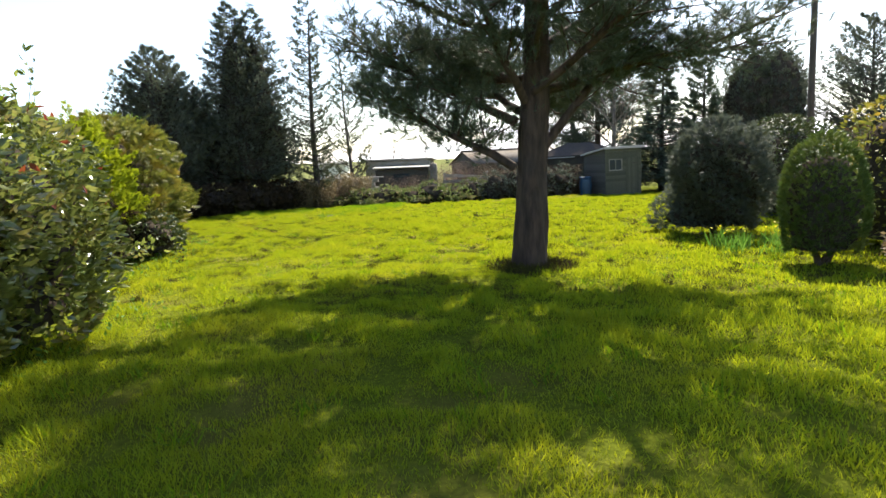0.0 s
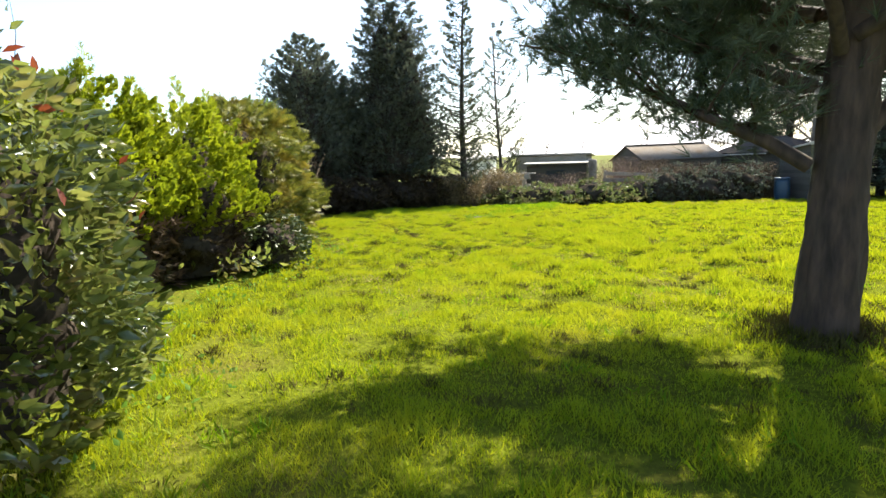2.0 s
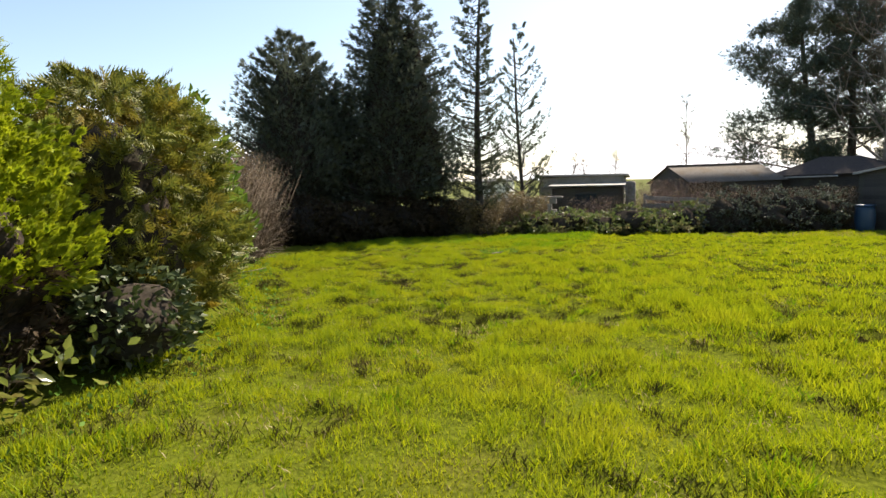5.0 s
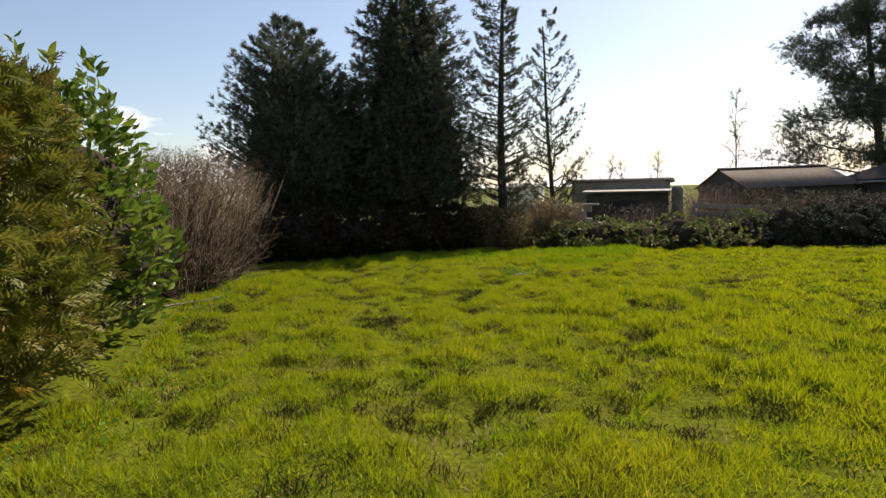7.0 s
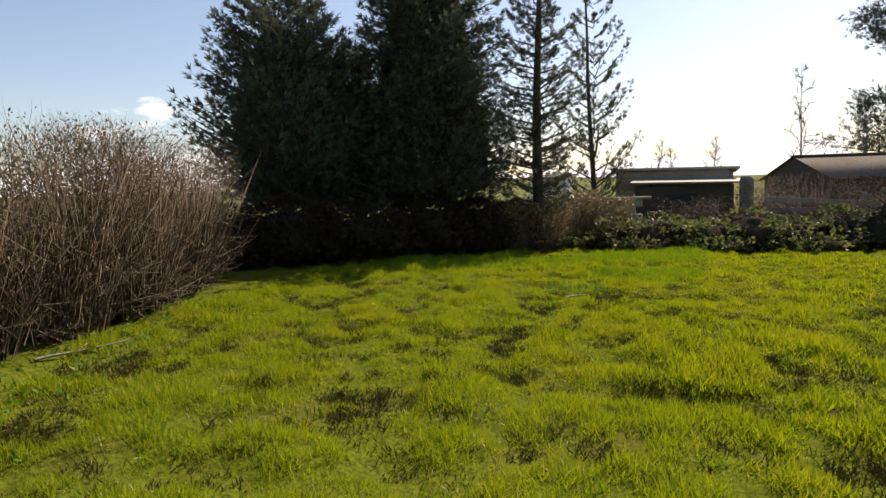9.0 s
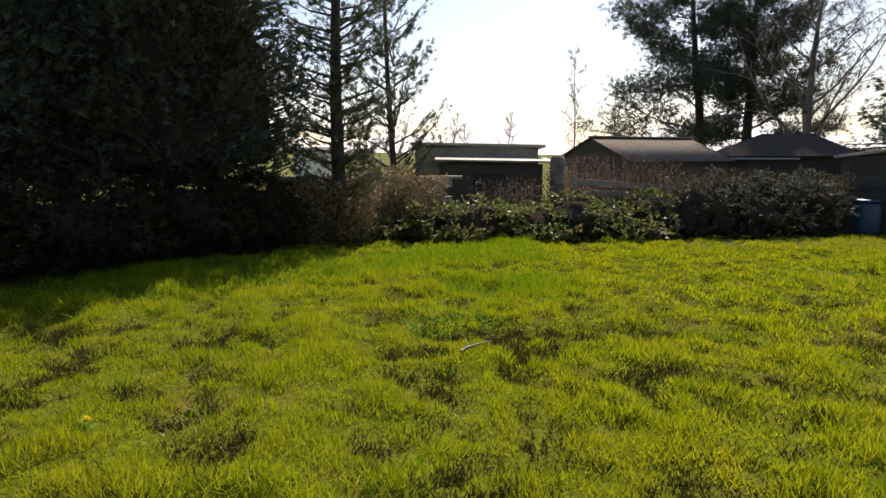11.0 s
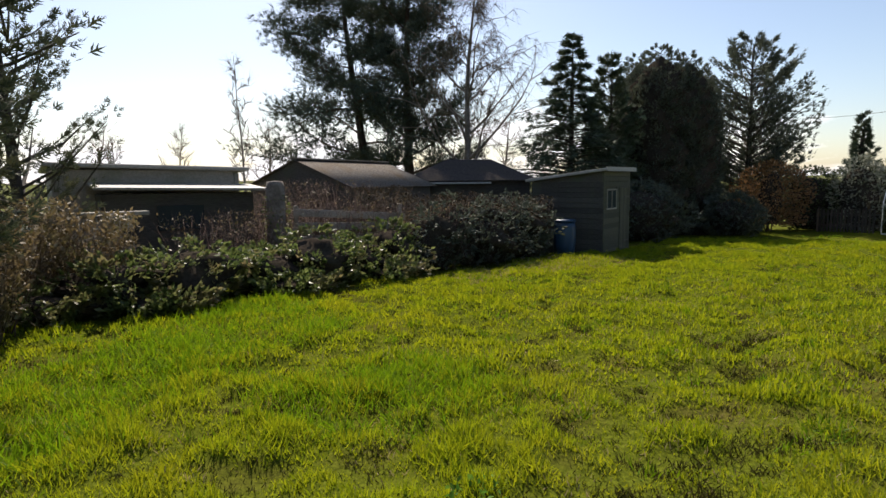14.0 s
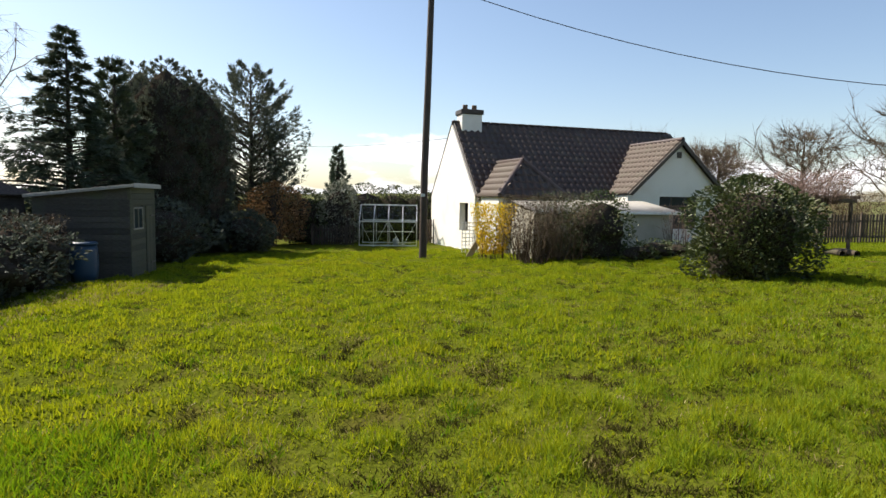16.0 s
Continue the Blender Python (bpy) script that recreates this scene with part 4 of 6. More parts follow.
clumps(70, (-2.0, 19.4, -0.3, 20.9), 46, 0.13, 0.009, "lush", "long_grass", "patch of longer bright-green grass in the lawn", 0.17)

# a low mound of dead grass, fallen sticks and a dandelion on the lawn
def mound(x, y, r, h):
    t = thing("grass_mound", x, y, "low mound of dark matted grass on the lawn", "mound")
    uu, aa = np.meshgrid(np.linspace(0, 1, 8), np.arange(20) * np.pi / 10, indexing="ij")
    rr = r * uu * (1 + 0.15 * np.sin(3 * aa))
    z = h * (1 - uu ** 2) ** 1.5 - 0.03 * uu + 0.04
    i, j = np.meshgrid(np.arange(7), np.arange(20), indexing="ij")
    q = np.stack([i * 20 + j, i * 20 + (j + 1) % 20, (i + 1) * 20 + (j + 1) % 20, (i + 1) * 20 + j], -1).reshape(-1, 4)
    link("earth", raw("earth", np.stack([rr * np.cos(aa), 0.75 * rr * np.sin(aa), z], -1).reshape(-1, 3), q, True), M["soil"], t)
    a, u = rng.uniform(0, 6.283, 900), np.sqrt(rng.uniform(0, 1, 900))
    gp = np.stack([r * u * np.cos(a), 0.75 * r * u * np.sin(a), h * (1 - u ** 2) ** 1.5 + 0.02], -1)
    v, f = place(BLADE, gp, rng.normal(size=(900, 3)) * 0.7 + [0, 0, 0.8], rng.uniform(0.03, 0.08, 900), wide=0.12)
    link("foliage", raw("matted_grass", v, f), M["clod"], t)


mound(-4.38, 11.15, 0.34, 0.10)
for x, y, rz, ln, label in [(-5.6, 11.1, 118, 1.9, "thin curved fallen branch by the hedge foot"), (-2.03, 16.95, 60, 0.38, "small broken twig lying in the grass"), (-6.0, 12.2, 70, 0.9, "dry fallen branch by the hedge foot")]:
    t = thing("fallen_stick", x, y, label, "stick", rz, "fallen sticks")
    stems("stem", [(bend((0, 0, 0.05), (1, 0, 0.03), ln, 8, 0.01, 0.16) * [1, 1, 0.35] + [0, 0, 0.045], np.linspace(0.016, 0.005, 8))], M["birch"], t, 5)
    stems("side_twig", [(bend((ln * 0.4, 0, 0.06), (0.7, 0.7, 0.35), ln * 0.3, 4, 0, 0.15), np.linspace(0.007, 0.003, 4))], M["birch"], t, 4)
t = thing("dandelion", -4.3, 15.5, "single yellow dandelion flower low in the grass", "flower")
v, f = place(SMALL, np.zeros((26, 3)) + [0, 0, 0.10], rng.normal(size=(26, 3)) + [0, 0, 0.5], np.full(26, 0.028))
link("blooms", raw("blooms", v, f), M["daff"], t)
v, f = place(BROAD, np.zeros((7, 3)) + [0, 0, 0.03], rng.normal(size=(7, 3)) + [0, 0, 0.6], np.full(7, 0.10))
link("leaves", raw("leaves", v, f), M["weed"], t)
c = rng.uniform((-2.5, 17.6), (-1.6, 18.5), (260, 2))
v, f = place(SMALL, np.stack([c[:, 0], c[:, 1], gz(c[:, 0], c[:, 1]) + bump(c[:, 0], c[:, 1]) + rng.uniform(0.03, 0.10, 260)], -1), rng.normal(size=(260, 3)) + [0, 0, 0.5], rng.uniform(0.03, 0.06, 260))
tagged(link("weeds", raw("weeds", v, f), M["weed"]), "patch of low broad-leaved weeds in the lawn", "weeds", kind="stuff")

# trodden weeds along the hedge foot
w = scatter(9000, (-8, -4, 0, 16), lambda x, y: (x > left_edge(y) - 0.3) & (x < left_edge(y) + 0.75))
pos = np.stack([w[:, 0], w[:, 1], gz(w[:, 0], w[:, 1]) + 0.03 + rng.uniform(0, 0.06, len(w))], -1)
v, f = place(SMALL, pos, rng.normal(size=(len(w), 3)) + [0, 0, 0.5], rng.uniform(0.03, 0.07, len(w)))
tagged(link("weeds", raw("weeds", v, f), M["weed"]), "low broad-leaved weeds along the foot of the hedge", "weeds", kind="stuff")

# ---- the pine on the lawn ----
rng = np.random.default_rng(24)
pine(3.44, 4.02, 9.2, "tall lawn pine with rugged brown bark and broad dark crown", 0.225, 0.27, 4.05, 42, 25, 0.18, lean=(0.03, 0.02), sub=16, flat=0.19, needles=BRISTLE,
     extra=[((-0.15, 0.0, 1.36), (-0.85, 0.05, 0.42), 2.1, 0.065), ((0.15, 0.0, 1.5), (0.75, 0.1, 0.9), 3.0, 0.07), ((-0.1, 0.1, 1.95), (-0.75, 0.3, 0.5), 2.4, 0.07),
            ((0.1, -0.1, 2.3), (0.7, -0.6, 0.4), 3.0, 0.06), ((0.0, -0.1, 2.2), (-0.5, -0.8, 0.35), 2.4, 0.06), ((-0.05, 0.12, 2.1), (-0.3, 0.95, 0.3), 2.2, 0.06), ((-0.1, 0.1, 2.5), (-0.62, 0.6, 0.25), 1.9, 0.06),
            ((0.05, 0.12, 2.2), (0.4, 0.9, 0.3), 2.8, 0.06), ((0.1, 0.05, 2.3), (0.95, 0.2, 0.2), 2.8, 0.06)])
c = thing("grass_ring", 3.44, 4.02, "rough uncut grass round the foot of the pine", "grass", kind="stuff")
a, q = rng.uniform(0, 6.283, 2600), 0.20 + 0.42 * rng.uniform(0, 1, 2600) ** 1.2
gp = np.stack([q * np.cos(a), q * np.sin(a), np.full(2600, -0.01)], -1)
v, f = place(BLADE, gp, np.concatenate([rng.normal(size=(2600, 2)) * 0.5, np.ones((2600, 1))], 1), rng.uniform(0.07, 0.17, 2600), wide=0.07)
link("blades", raw("blades", v, f), M["clod"], c)

# ---- hedge along the lawn ----
def photinia(x, y, h, r, seed, squash=1.0, n=7600):
    t = bushy("photinia_bush", x, y, h, r, "glossy dark-green photinia bush with red young shoots", "bush", n, "photinia", BROAD, (0.06, 0.125), seed, 0.12, egg, squash, amp=0.14, depth=0.3, group="photinia hedge", core=0.68)
    k = 26
    a, u = rng.uniform(-1.6, 1.6, k), rng.uniform(0.45, 1, k)
    rr = egg(r)(u) * 1.02
    v, f = place(BROAD, np.stack([rr * np.cos(a), squash * rr * np.sin(a), 0.12 + (h - 0.1) * u], -1), rng.normal(size=(k, 3)) * 0.5 + [0.3, 0, 0.8], rng.uniform(0.06, 0.11, k))
    link("young_shoots", raw("young_shoots", v, f), M["red"], t, "red young leaves")
    k = 16
    a = rng.uniform(0, 6.28, k)
    st = np.stack([0.5 * r * np.cos(a), 0.5 * r * np.sin(a), np.full(k, h - 0.25)], -1)
    d = rng.normal(size=(k, 3)) * 0.25 + [0, 0, 1]
    v, f = place(TWIG, st, d, rng.uniform(0.4, 0.75, k))
    link("shoots", raw("shoots", v, f), M["twig"], t)
    k2 = 7
    lp = np.repeat(st, k2, 0) + unit(np.repeat(d, k2, 0)) * rng.uniform(0.2, 0.6, (k * k2, 1))
    v, f = place(BROAD, lp, rng.normal(size=lp.shape) + [0, 0, 0.5], rng.uniform(0.06, 0.1, len(lp)))
    link("shoot_leaves", raw("shoot_leaves", v, f), M["photinia"], t)


photinia(-1.40, -3.4, 2.2, 1.05, 3)
photinia(-1.35, -1.9, 2.2, 1.05, 4)
photinia(-1.35, -0.5, 2.2, 1.0, 5)
photinia(-1.42, 0.85, 2.08, 0.95, 6)
bushy("hedge_conifer", -2.3, 2.3, 0.8, 0.6, "low grey-green feathery conifer at the foot of the hedge", "bush", 2400, "thuja", SPRAY, (0.1, 0.2), 8, group="hedge conifers")


def golden(x, y, h, r, seed, n=11500, material="gold", size=(0.06, 0.11)):
    t = bushy("golden_cypress", x, y, h, r, "golden-green feathery cypress hedge shrub, dark brown inside", "bush", n, material, PLUME, size, seed, 0.62, lambda q: (lambda u: q * np.clip(1.05 - u, 0, 1) ** 0.42 * np.clip(0.62 + u * 1.2, 0, 1)),
              amp=0.22, depth=0.25, rise=0.8, group="golden cypress hedge", core=0.7, spread=0.5, clump=65, reach=0.5, tight=0.26)
    # bare brown lower boughs, with the shade under the plumes in their colour
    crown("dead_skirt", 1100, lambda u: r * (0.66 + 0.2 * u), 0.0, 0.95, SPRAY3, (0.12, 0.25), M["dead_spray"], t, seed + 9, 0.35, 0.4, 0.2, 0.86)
    for i in range(6):
        a = rng.uniform(0, 6.28)
        crown("leader", 130, cone(0.13, 0.8), h * 0.85, h + rng.uniform(0.1, 0.4), SPRAY, (0.08, 0.16), M[material], t, seed + i, 0.7, 1.0, 0.1, 0,
              shift=(0.55 * r * math.cos(a), 0.55 * r * math.sin(a)))


golden(-4.4, 3.1, 2.5, 1.1, 11)
golden(-4.15, 4.6, 2.45, 1.1, 12)
golden(-4.0, 6.0, 2.3, 1.0, 13)
bushy("variegated_cypress", -4.25, 8.0, 2.68, 1.0, "yellow-green cypress bush with drooping sprays", "bush", 5000, "varieg", FINE, (0.13, 0.25), 21, 0.1, egg, amp=0.2, rise=0.25, group="cypress bushes", clump=11, reach=0.36, core=0.6)
bushy("low_shrub", -3.15, 7.0, 0.85, 0.5, "low green shrub at the foot of the hedge", "shrub", 900, "evergreen", SMALL, (0.06, 0.12), 22, group="low shrubs")
bushy("bronzed_cypress", -5.05, 8.95, 2.85, 0.85, "bronzed drooping cypress bush beside the laurel", "bush", 3600, "brown_cyp", FINE, (0.15, 0.28), 23, 0.05, egg, amp=0.18, rise=0.0, clump=11, reach=0.36, core=0.6)
t = bushy("laurel_bush", -5.3, 10.2, 2.6, 0.85, "bright green cherry laurel bush with large glossy leaves", "bush", 3000, "laurel", BROAD, (0.11, 0.19), 24, 0.15, egg, amp=0.2, depth=0.4, rise=0.6)
k = 260
a, ln = rng.uniform(0, 6.28, k), rng.uniform(0, 1, k)
sid = rng.integers(0, 12, k)
cx, cy = 0.6 * np.cos(sid * 2.4) * (0.4 + 0.05 * sid), 0.6 * np.sin(sid * 2.4) * (0.4 + 0.05 * sid)
v, f = place(BROAD, np.stack([cx, cy, 2.3 + 0.75 * ln * (0.5 + 0.5 * np.sin(sid * 1.7) ** 2)], -1), np.stack([np.cos(a), np.sin(a), np.full(k, 0.9)], -1), rng.uniform(0.1, 0.18, k))
link("top_growth", raw("top_growth", v, f), M["laurel"], t)
sprig = thing("photinia_sprig", -3.3, 5.9, "small sprig of glossy leaves low in the hedge", "shrub")
v, f = place(BROAD, rng.normal(size=(70, 3)) * [0.28, 0.35, 0.10] + [0.35, 0, 0.28], rng.normal(size=(70, 3)) + [0.5, 0, 0.5], rng.uniform(0.08, 0.15, 70))
link("leaves", raw("leaves", v, f), M["photinia"], sprig)
v, f = place(TWIG, np.zeros((7, 3)) + [0.05, 0, 0], rng.normal(size=(7, 3)) * 0.4 + [0.7, 0, 0.6], np.full(7, 0.5))
link("twigwork", raw("twigwork", v, f), M["twig"], sprig)
for k, (x, y, h) in enumerate([(-6.75, 11.9, 2.15), (-7.05, 13.1, 2.45), (-7.35, 14.3, 2.55), (-8.0, 15.6, 2.5), (-8.8, 16.9, 2.3)]):
    twiggy("bare_hedge_shrub", x, y, h, 1.0 + 0.15 * math.sin(k * 2.2), "leafless brown hedge shrub full of fine twigs", "shrub", 1700, "twig", "bramble", 1500, (0.03, 0.06), group="bare hedge", thick=1.5, up=0.75)
# ---- dark conifers at the back ----
tall = "tall dark Leyland cypress standing in its own shade"
wedge = lambda r, p=0.7, foot=0.7: (lambda u: r * np.clip(1 - u, 0, 1) ** p * np.clip(foot + 2.2 * u, 0, 1) + 0.05)
barrel = lambda r: (lambda u: 0.06 + r * np.clip(1 - np.clip((u - 0.55) / 0.45, 0, 1) ** 2.0, 0, 1) ** 0.75 * np.clip(0.85 + u, 0, 1))
profile = lambda us, rs: (lambda u: np.interp(u, us, rs))
broad = profile([0, 0.08, 0.25, 0.5, 0.72, 0.84, 0.93, 1.0], [1.1, 1.8, 2.15, 2.2, 1.75, 1.2, 0.7, 0.15])
spire = profile([0, 0.06, 0.3, 0.55, 0.8, 0.93, 1.0], [1.7, 2.25, 2.15, 1.7, 1.05, 0.55, 0.12])
conifer(-9.95, 21.7, 7.0, tall, broad, 330, 40, 1.65, 31, group="cypress row", size=(0.14, 0.29), ragged=0.3, rise=0.3, curve=0.25, amp=0.12, core=0.6, leaders=[(0.5, 0.5, 6.9, lambda u: 0.6 * broad(u), 110)])
conifer(-8.6, 23.2, 5.4, tall, lambda u: 0.75 * spire(u), 170, 44, 1.5, 33, group="cypress row", size=(0.14, 0.29), ragged=0.35, rise=0.25, curve=0.2)
conifer(-6.75, 23.35, 9.0, tall, spire, 330, 40, 1.7, 34, group="cypress row", size=(0.14, 0.29), ragged=0.3, rise=0.12, curve=0.2, amp=0.12, core=0.55, shift=(-0.35, 0.2), leaders=[(0.45, 0.75, 8.9, lambda u: 0.92 * spire(u), 240)])
# understorey below them, its leaf colour darkened to hold the cypress shade
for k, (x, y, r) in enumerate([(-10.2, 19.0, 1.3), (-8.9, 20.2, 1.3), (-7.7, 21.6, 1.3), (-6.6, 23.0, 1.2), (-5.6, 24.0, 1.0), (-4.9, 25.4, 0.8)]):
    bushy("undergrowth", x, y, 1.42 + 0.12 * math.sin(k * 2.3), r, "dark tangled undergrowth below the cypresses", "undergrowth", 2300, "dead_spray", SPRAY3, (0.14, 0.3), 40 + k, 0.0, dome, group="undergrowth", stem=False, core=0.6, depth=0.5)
conifer(-4.05, 24.8, 9.4, "thin half-bare spruce with a dark ivy-clad trunk", wedge(1.75, 0.55, 0.6), 165, 34, 1.3, 37, "larch", SPRAY, (0.11, 0.23), 0.12, 0.3, 0.1, ragged=0.6, core=0, fan=0.34, trunk_r=0.19, group="thin spruces")
conifer(-3.05, 29.2, 8.5, "slender half-bare spruce with upswept limbs", wedge(2.2, 0.6, 0.6), 90, 34, 1.0, 38, "larch", SPRAY, (0.11, 0.22), 0.25, 0.55, 0.1, ragged=0.7, core=0, fan=0.3, trunk_r=0.12, group="thin spruces", inside=0.45)

# ---- back boundary: low wall, huts, ivy ----
def block_wall(x0, x1, y, h):
    t = thing("garden_wall", (x0 + x1) / 2, y, "low rough blockwork wall behind the brambles", "wall")
    n, rows = int((x1 - x0) / 0.45), int(h / 0.225)
    for r in range(rows):
        for k in range(n):
            block("block", (0.44, 0.2, 0.215), (x0 - (x0 + x1) / 2 + 0.225 + 0.45 * k + (0.2 if r % 2 else 0), 0.01 * math.sin(k * 7 + r), 0.1 + 0.225 * r), M["block"], t, bevel=0.01)
    block("coping", (x1 - x0 + 0.3, 0.28, 0.07), (0.1, 0, rows * 0.225 + 0.03), M["block"], t)


block_wall(-6.2, -1.5, 28.0, 1.42)

t = thing("flat_roofed_hut", -0.55, 31.6, "low grey hut with two stepped felt roofs", "hut", -3)
block("wall_left", (0.12, 2.8, 2.48), (-1.8, 0, 1.12), M["block"], t, bevel=0.02)
block("wall_right", (0.12, 2.8, 2.40), (1.75, 0, 1.08), M["block"], t, bevel=0.02)
block("wall_front", (3.43, 0.12, 2.48), (-0.025, -1.34, 1.11), M["block"], t, bevel=0.02)
block("wall_rear", (3.43, 0.12, 2.42), (-0.025, 1.34, 1.08), M["block"], t, bevel=0.02)
block("roof", (4.0, 3.2, 0.09), (0, 0, 2.36), M["sheet"], t, (-1.5, 1.2, 0), 0.02)
block("lean_to_front", (2.9, 0.1, 1.9), (0.35, -2.35, 0.9), M["board"], t)
block("lean_to_side", (0.1, 1.0, 1.9), (-1.08, -1.9, 0.9), M["board"], t)
block("lean_to_roof", (3.3, 1.35, 0.05), (0.4, -2.0, 1.98), M["sheet"], t, (4, 1, 0), 0.01, "pale sheet roof")
block("window", (0.9, 0.04, 0.5), (0.3, -2.42, 1.35), M["glass"], t, label="dark window")


def corrugated(name, w, d, material, parent, at, rot, n=40):
    xs = np.linspace(-w / 2, w / 2, n * 4 + 1)
    z = 0.012 * np.sin(np.arange(n * 4 + 1) * np.pi / 2)
    v = np.concatenate([np.stack([xs, np.full_like(xs, s * d / 2), z + o], -1) for s in (-1, 1) for o in (0, -0.012)])
    m = len(xs)
    i = np.arange(m - 1)
    q = np.concatenate([np.stack([i, i + 1, i + 2 * m + 1, i + 2 * m], -1), np.stack([i + m, i + 3 * m, i + 3 * m + 1, i + m + 1], -1),
                        np.stack([i, i + m, i + m + 1, i + 1], -1), np.stack([i + 2 * m, i + 2 * m + 1, i + 3 * m + 1, i + 3 * m], -1)])
    ob = link(name, raw(name, v, q, True), material, parent)
    ob.matrix_basis = pose(*at, *rot)
    return ob


def barn(x, y, w, d, eave, ridge, label, rz=0, roof="corrugated"):
    t = thing("outbuilding", x, y, label, "outbuilding", rz)
    for s in (-1, 1):
        block("side_wall", (w, 0.1, eave), (0, s * d / 2, eave / 2 - 0.05), M["board"], t)
        poly("gable_wall", [(s * w / 2, -d / 2, -0.1), (s * w / 2, d / 2, -0.1), (s * w / 2, d / 2, eave), (s * w / 2, 0, ridge), (s * w / 2, -d / 2, eave)], [(0, 1, 2, 3, 4)], M["board"], t, 0.08)
        ang = math.degrees(math.atan2(ridge - eave, d / 2))
        ln = math.hypot(ridge - eave, d / 2) + 0.25
        corrugated("roof_slope", w + 0.4, ln, M[roof], t, (0, s * (d / 4 + 0.08), (eave + ridge) / 2), (-s * ang, 0, 0))
    block("ridge_cap", (w + 0.4, 0.22, 0.05), (0, 0, ridge + 0.05), M[roof], t)
    return t


barn(5.0, 32.0, 4.0, 3.4, 2.05, 2.72, "old timber outbuilding with a weathered corrugated roof", 24)
def hipped_barn(x, y, w, d, eave, ridge, label, rz):
    """A low board building under a hipped sheet roof with sagging eaves."""
    t = thing("outbuilding", x, y, label, "outbuilding", rz)
    for q in (-1, 1):
        block("side_wall", (w, 0.1, eave + 0.1), (0, q * d / 2, eave / 2 - 0.08), M["board"], t)
        block("end_wall", (0.1, d - 0.12, eave + 0.1), (q * (w / 2 - 0.05), 0, eave / 2 - 0.08), M["board"], t)
    e, h = eave - 0.04, ridge
    c = [(-w / 2 - 0.25, -d / 2 - 0.25, e), (w / 2 + 0.25, -d / 2 - 0.25, e), (w / 2 + 0.25, d / 2 + 0.25, e), (-w / 2 - 0.25, d / 2 + 0.25, e), (-w * 0.2, 0, h), (w * 0.2, 0, h - 0.04)]
    for f4 in ((0, 1, 5, 4), (2, 3, 4, 5)):
        poly("roof_slope", [c[k] for k in f4], [(0, 1, 2, 3)], M["dark_sheet"], t, 0.04)
    for f3 in ((1, 2, 5), (3, 0, 4)):
        poly("roof_hip", [c[k] for k in f3], [(0, 1, 2)], M["dark_sheet"], t, 0.04)
    block("gutter", (2.1, 0.07, 0.06), (-0.35, -d / 2 - 0.3, e - 0.05), M["sheet"], t, label="pale gutter along the eaves")
    stems("ridge_cap", [([c[4], ((c[4][0] + c[5][0]) / 2, 0, h - 0.05), c[5]], [0.06] * 3)], M["dark_sheet"], t, 6)


hipped_barn(10.0, 32.2, 3.9, 3.0, 2.25, 2.95, "dark board outbuilding under a hipped sheet roof, ivy round it", -41)
t = thing("old_post", 1.42, 28.6, "thick old gatepost wrapped in ivy stems", "post")
lathe("post", [(0.02, -0.1), (0.24, -0.1), (0.22, 0.6), (0.20, 1.2), (0.20, 1.9), (0.17, 2.02), (0.0, 2.04)], M["birch"], t, sides=12)
crown("ivy", 500, lambda u: 0.25 + 0 * u, 0.0, 1.75, SMALL, (0.05, 0.09), M["ivy"], t, 5, 0.2, 0.2, 0.2, 0)
t = thing("plank_fence", 3.1, 28.4, "broken grey plank fence sagging among brambles", "fence", -20)
for k in range(3):
    block("plank", (2.6, 0.03, 0.17), (0.02 * k, 0, 0.75 + 0.26 * k), M["grey_wood"], t, (0, 2.5 * (k - 0.6), 0))
for s in (-1.2, 1.2):
    block("post", (0.1, 0.1, 1.6), (s, 0.06, 0.7), M["grey_wood"], t)

for k, (x, y, h, r) in enumerate([(-3.2, 25.8, 0.45, 0.7), (-2.2, 26.0, 0.85, 0.8), (-1.0, 26.2, 1.0, 0.9), (0.3, 26.5, 0.8, 0.8), (1.3, 26.6, 1.1, 0.85), (2.5, 27.0, 0.85, 0.9), (3.4, 27.2, 1.15, 0.75), (0.6, 25.9, 0.35, 0.6), (-1.6, 25.5, 0.3, 0.6), (2.7, 26.3, 0.35, 0.6)]):
    bushy("ivy_mound", x, y, h, r, "low mound of sunlit ivy and bramble", "ivy", 1900, "ivy", SMALL, (0.06, 0.13), 60 + k, 0.0, dome, amp=0.3, group="ivy mounds", depth=0.4, stem=False, rise=0.5, clump=16, reach=0.3)
for k, (x, y, h) in enumerate([(-4.3, 26.0, 1.5), (-3.3, 26.4, 1.7), (-2.4, 26.7, 1.5), (-4.7, 24.3, 1.35), (-3.9, 24.9, 1.3)]):
    twiggy("bramble_shrub", x, y, h, 0.85, "half-bare bramble and elder shrub with dry leaves", "shrub", 520, "twig", "bramble", 2600, (0.05, 0.11), group="bramble shrubs", thick=2.0)
for k, (x, y, h) in enumerate([(-0.2, 28.0, 1.45), (0.8, 28.2, 1.5), (2.0, 29.6, 2.1), (2.7, 30.4, 2.2), (2.6, 28.6, 1.7), (3.4, 29.4, 2.2), (3.8, 28.0, 1.7), (4.7, 27.3, 1.5)]):
    twiggy("bare_bramble", x, y, h, 1.0, "bare purplish bramble thicket", "shrub", 760, "twig_red", "bramble", 320, (0.04, 0.07), group="bare brambles", up=0.6)
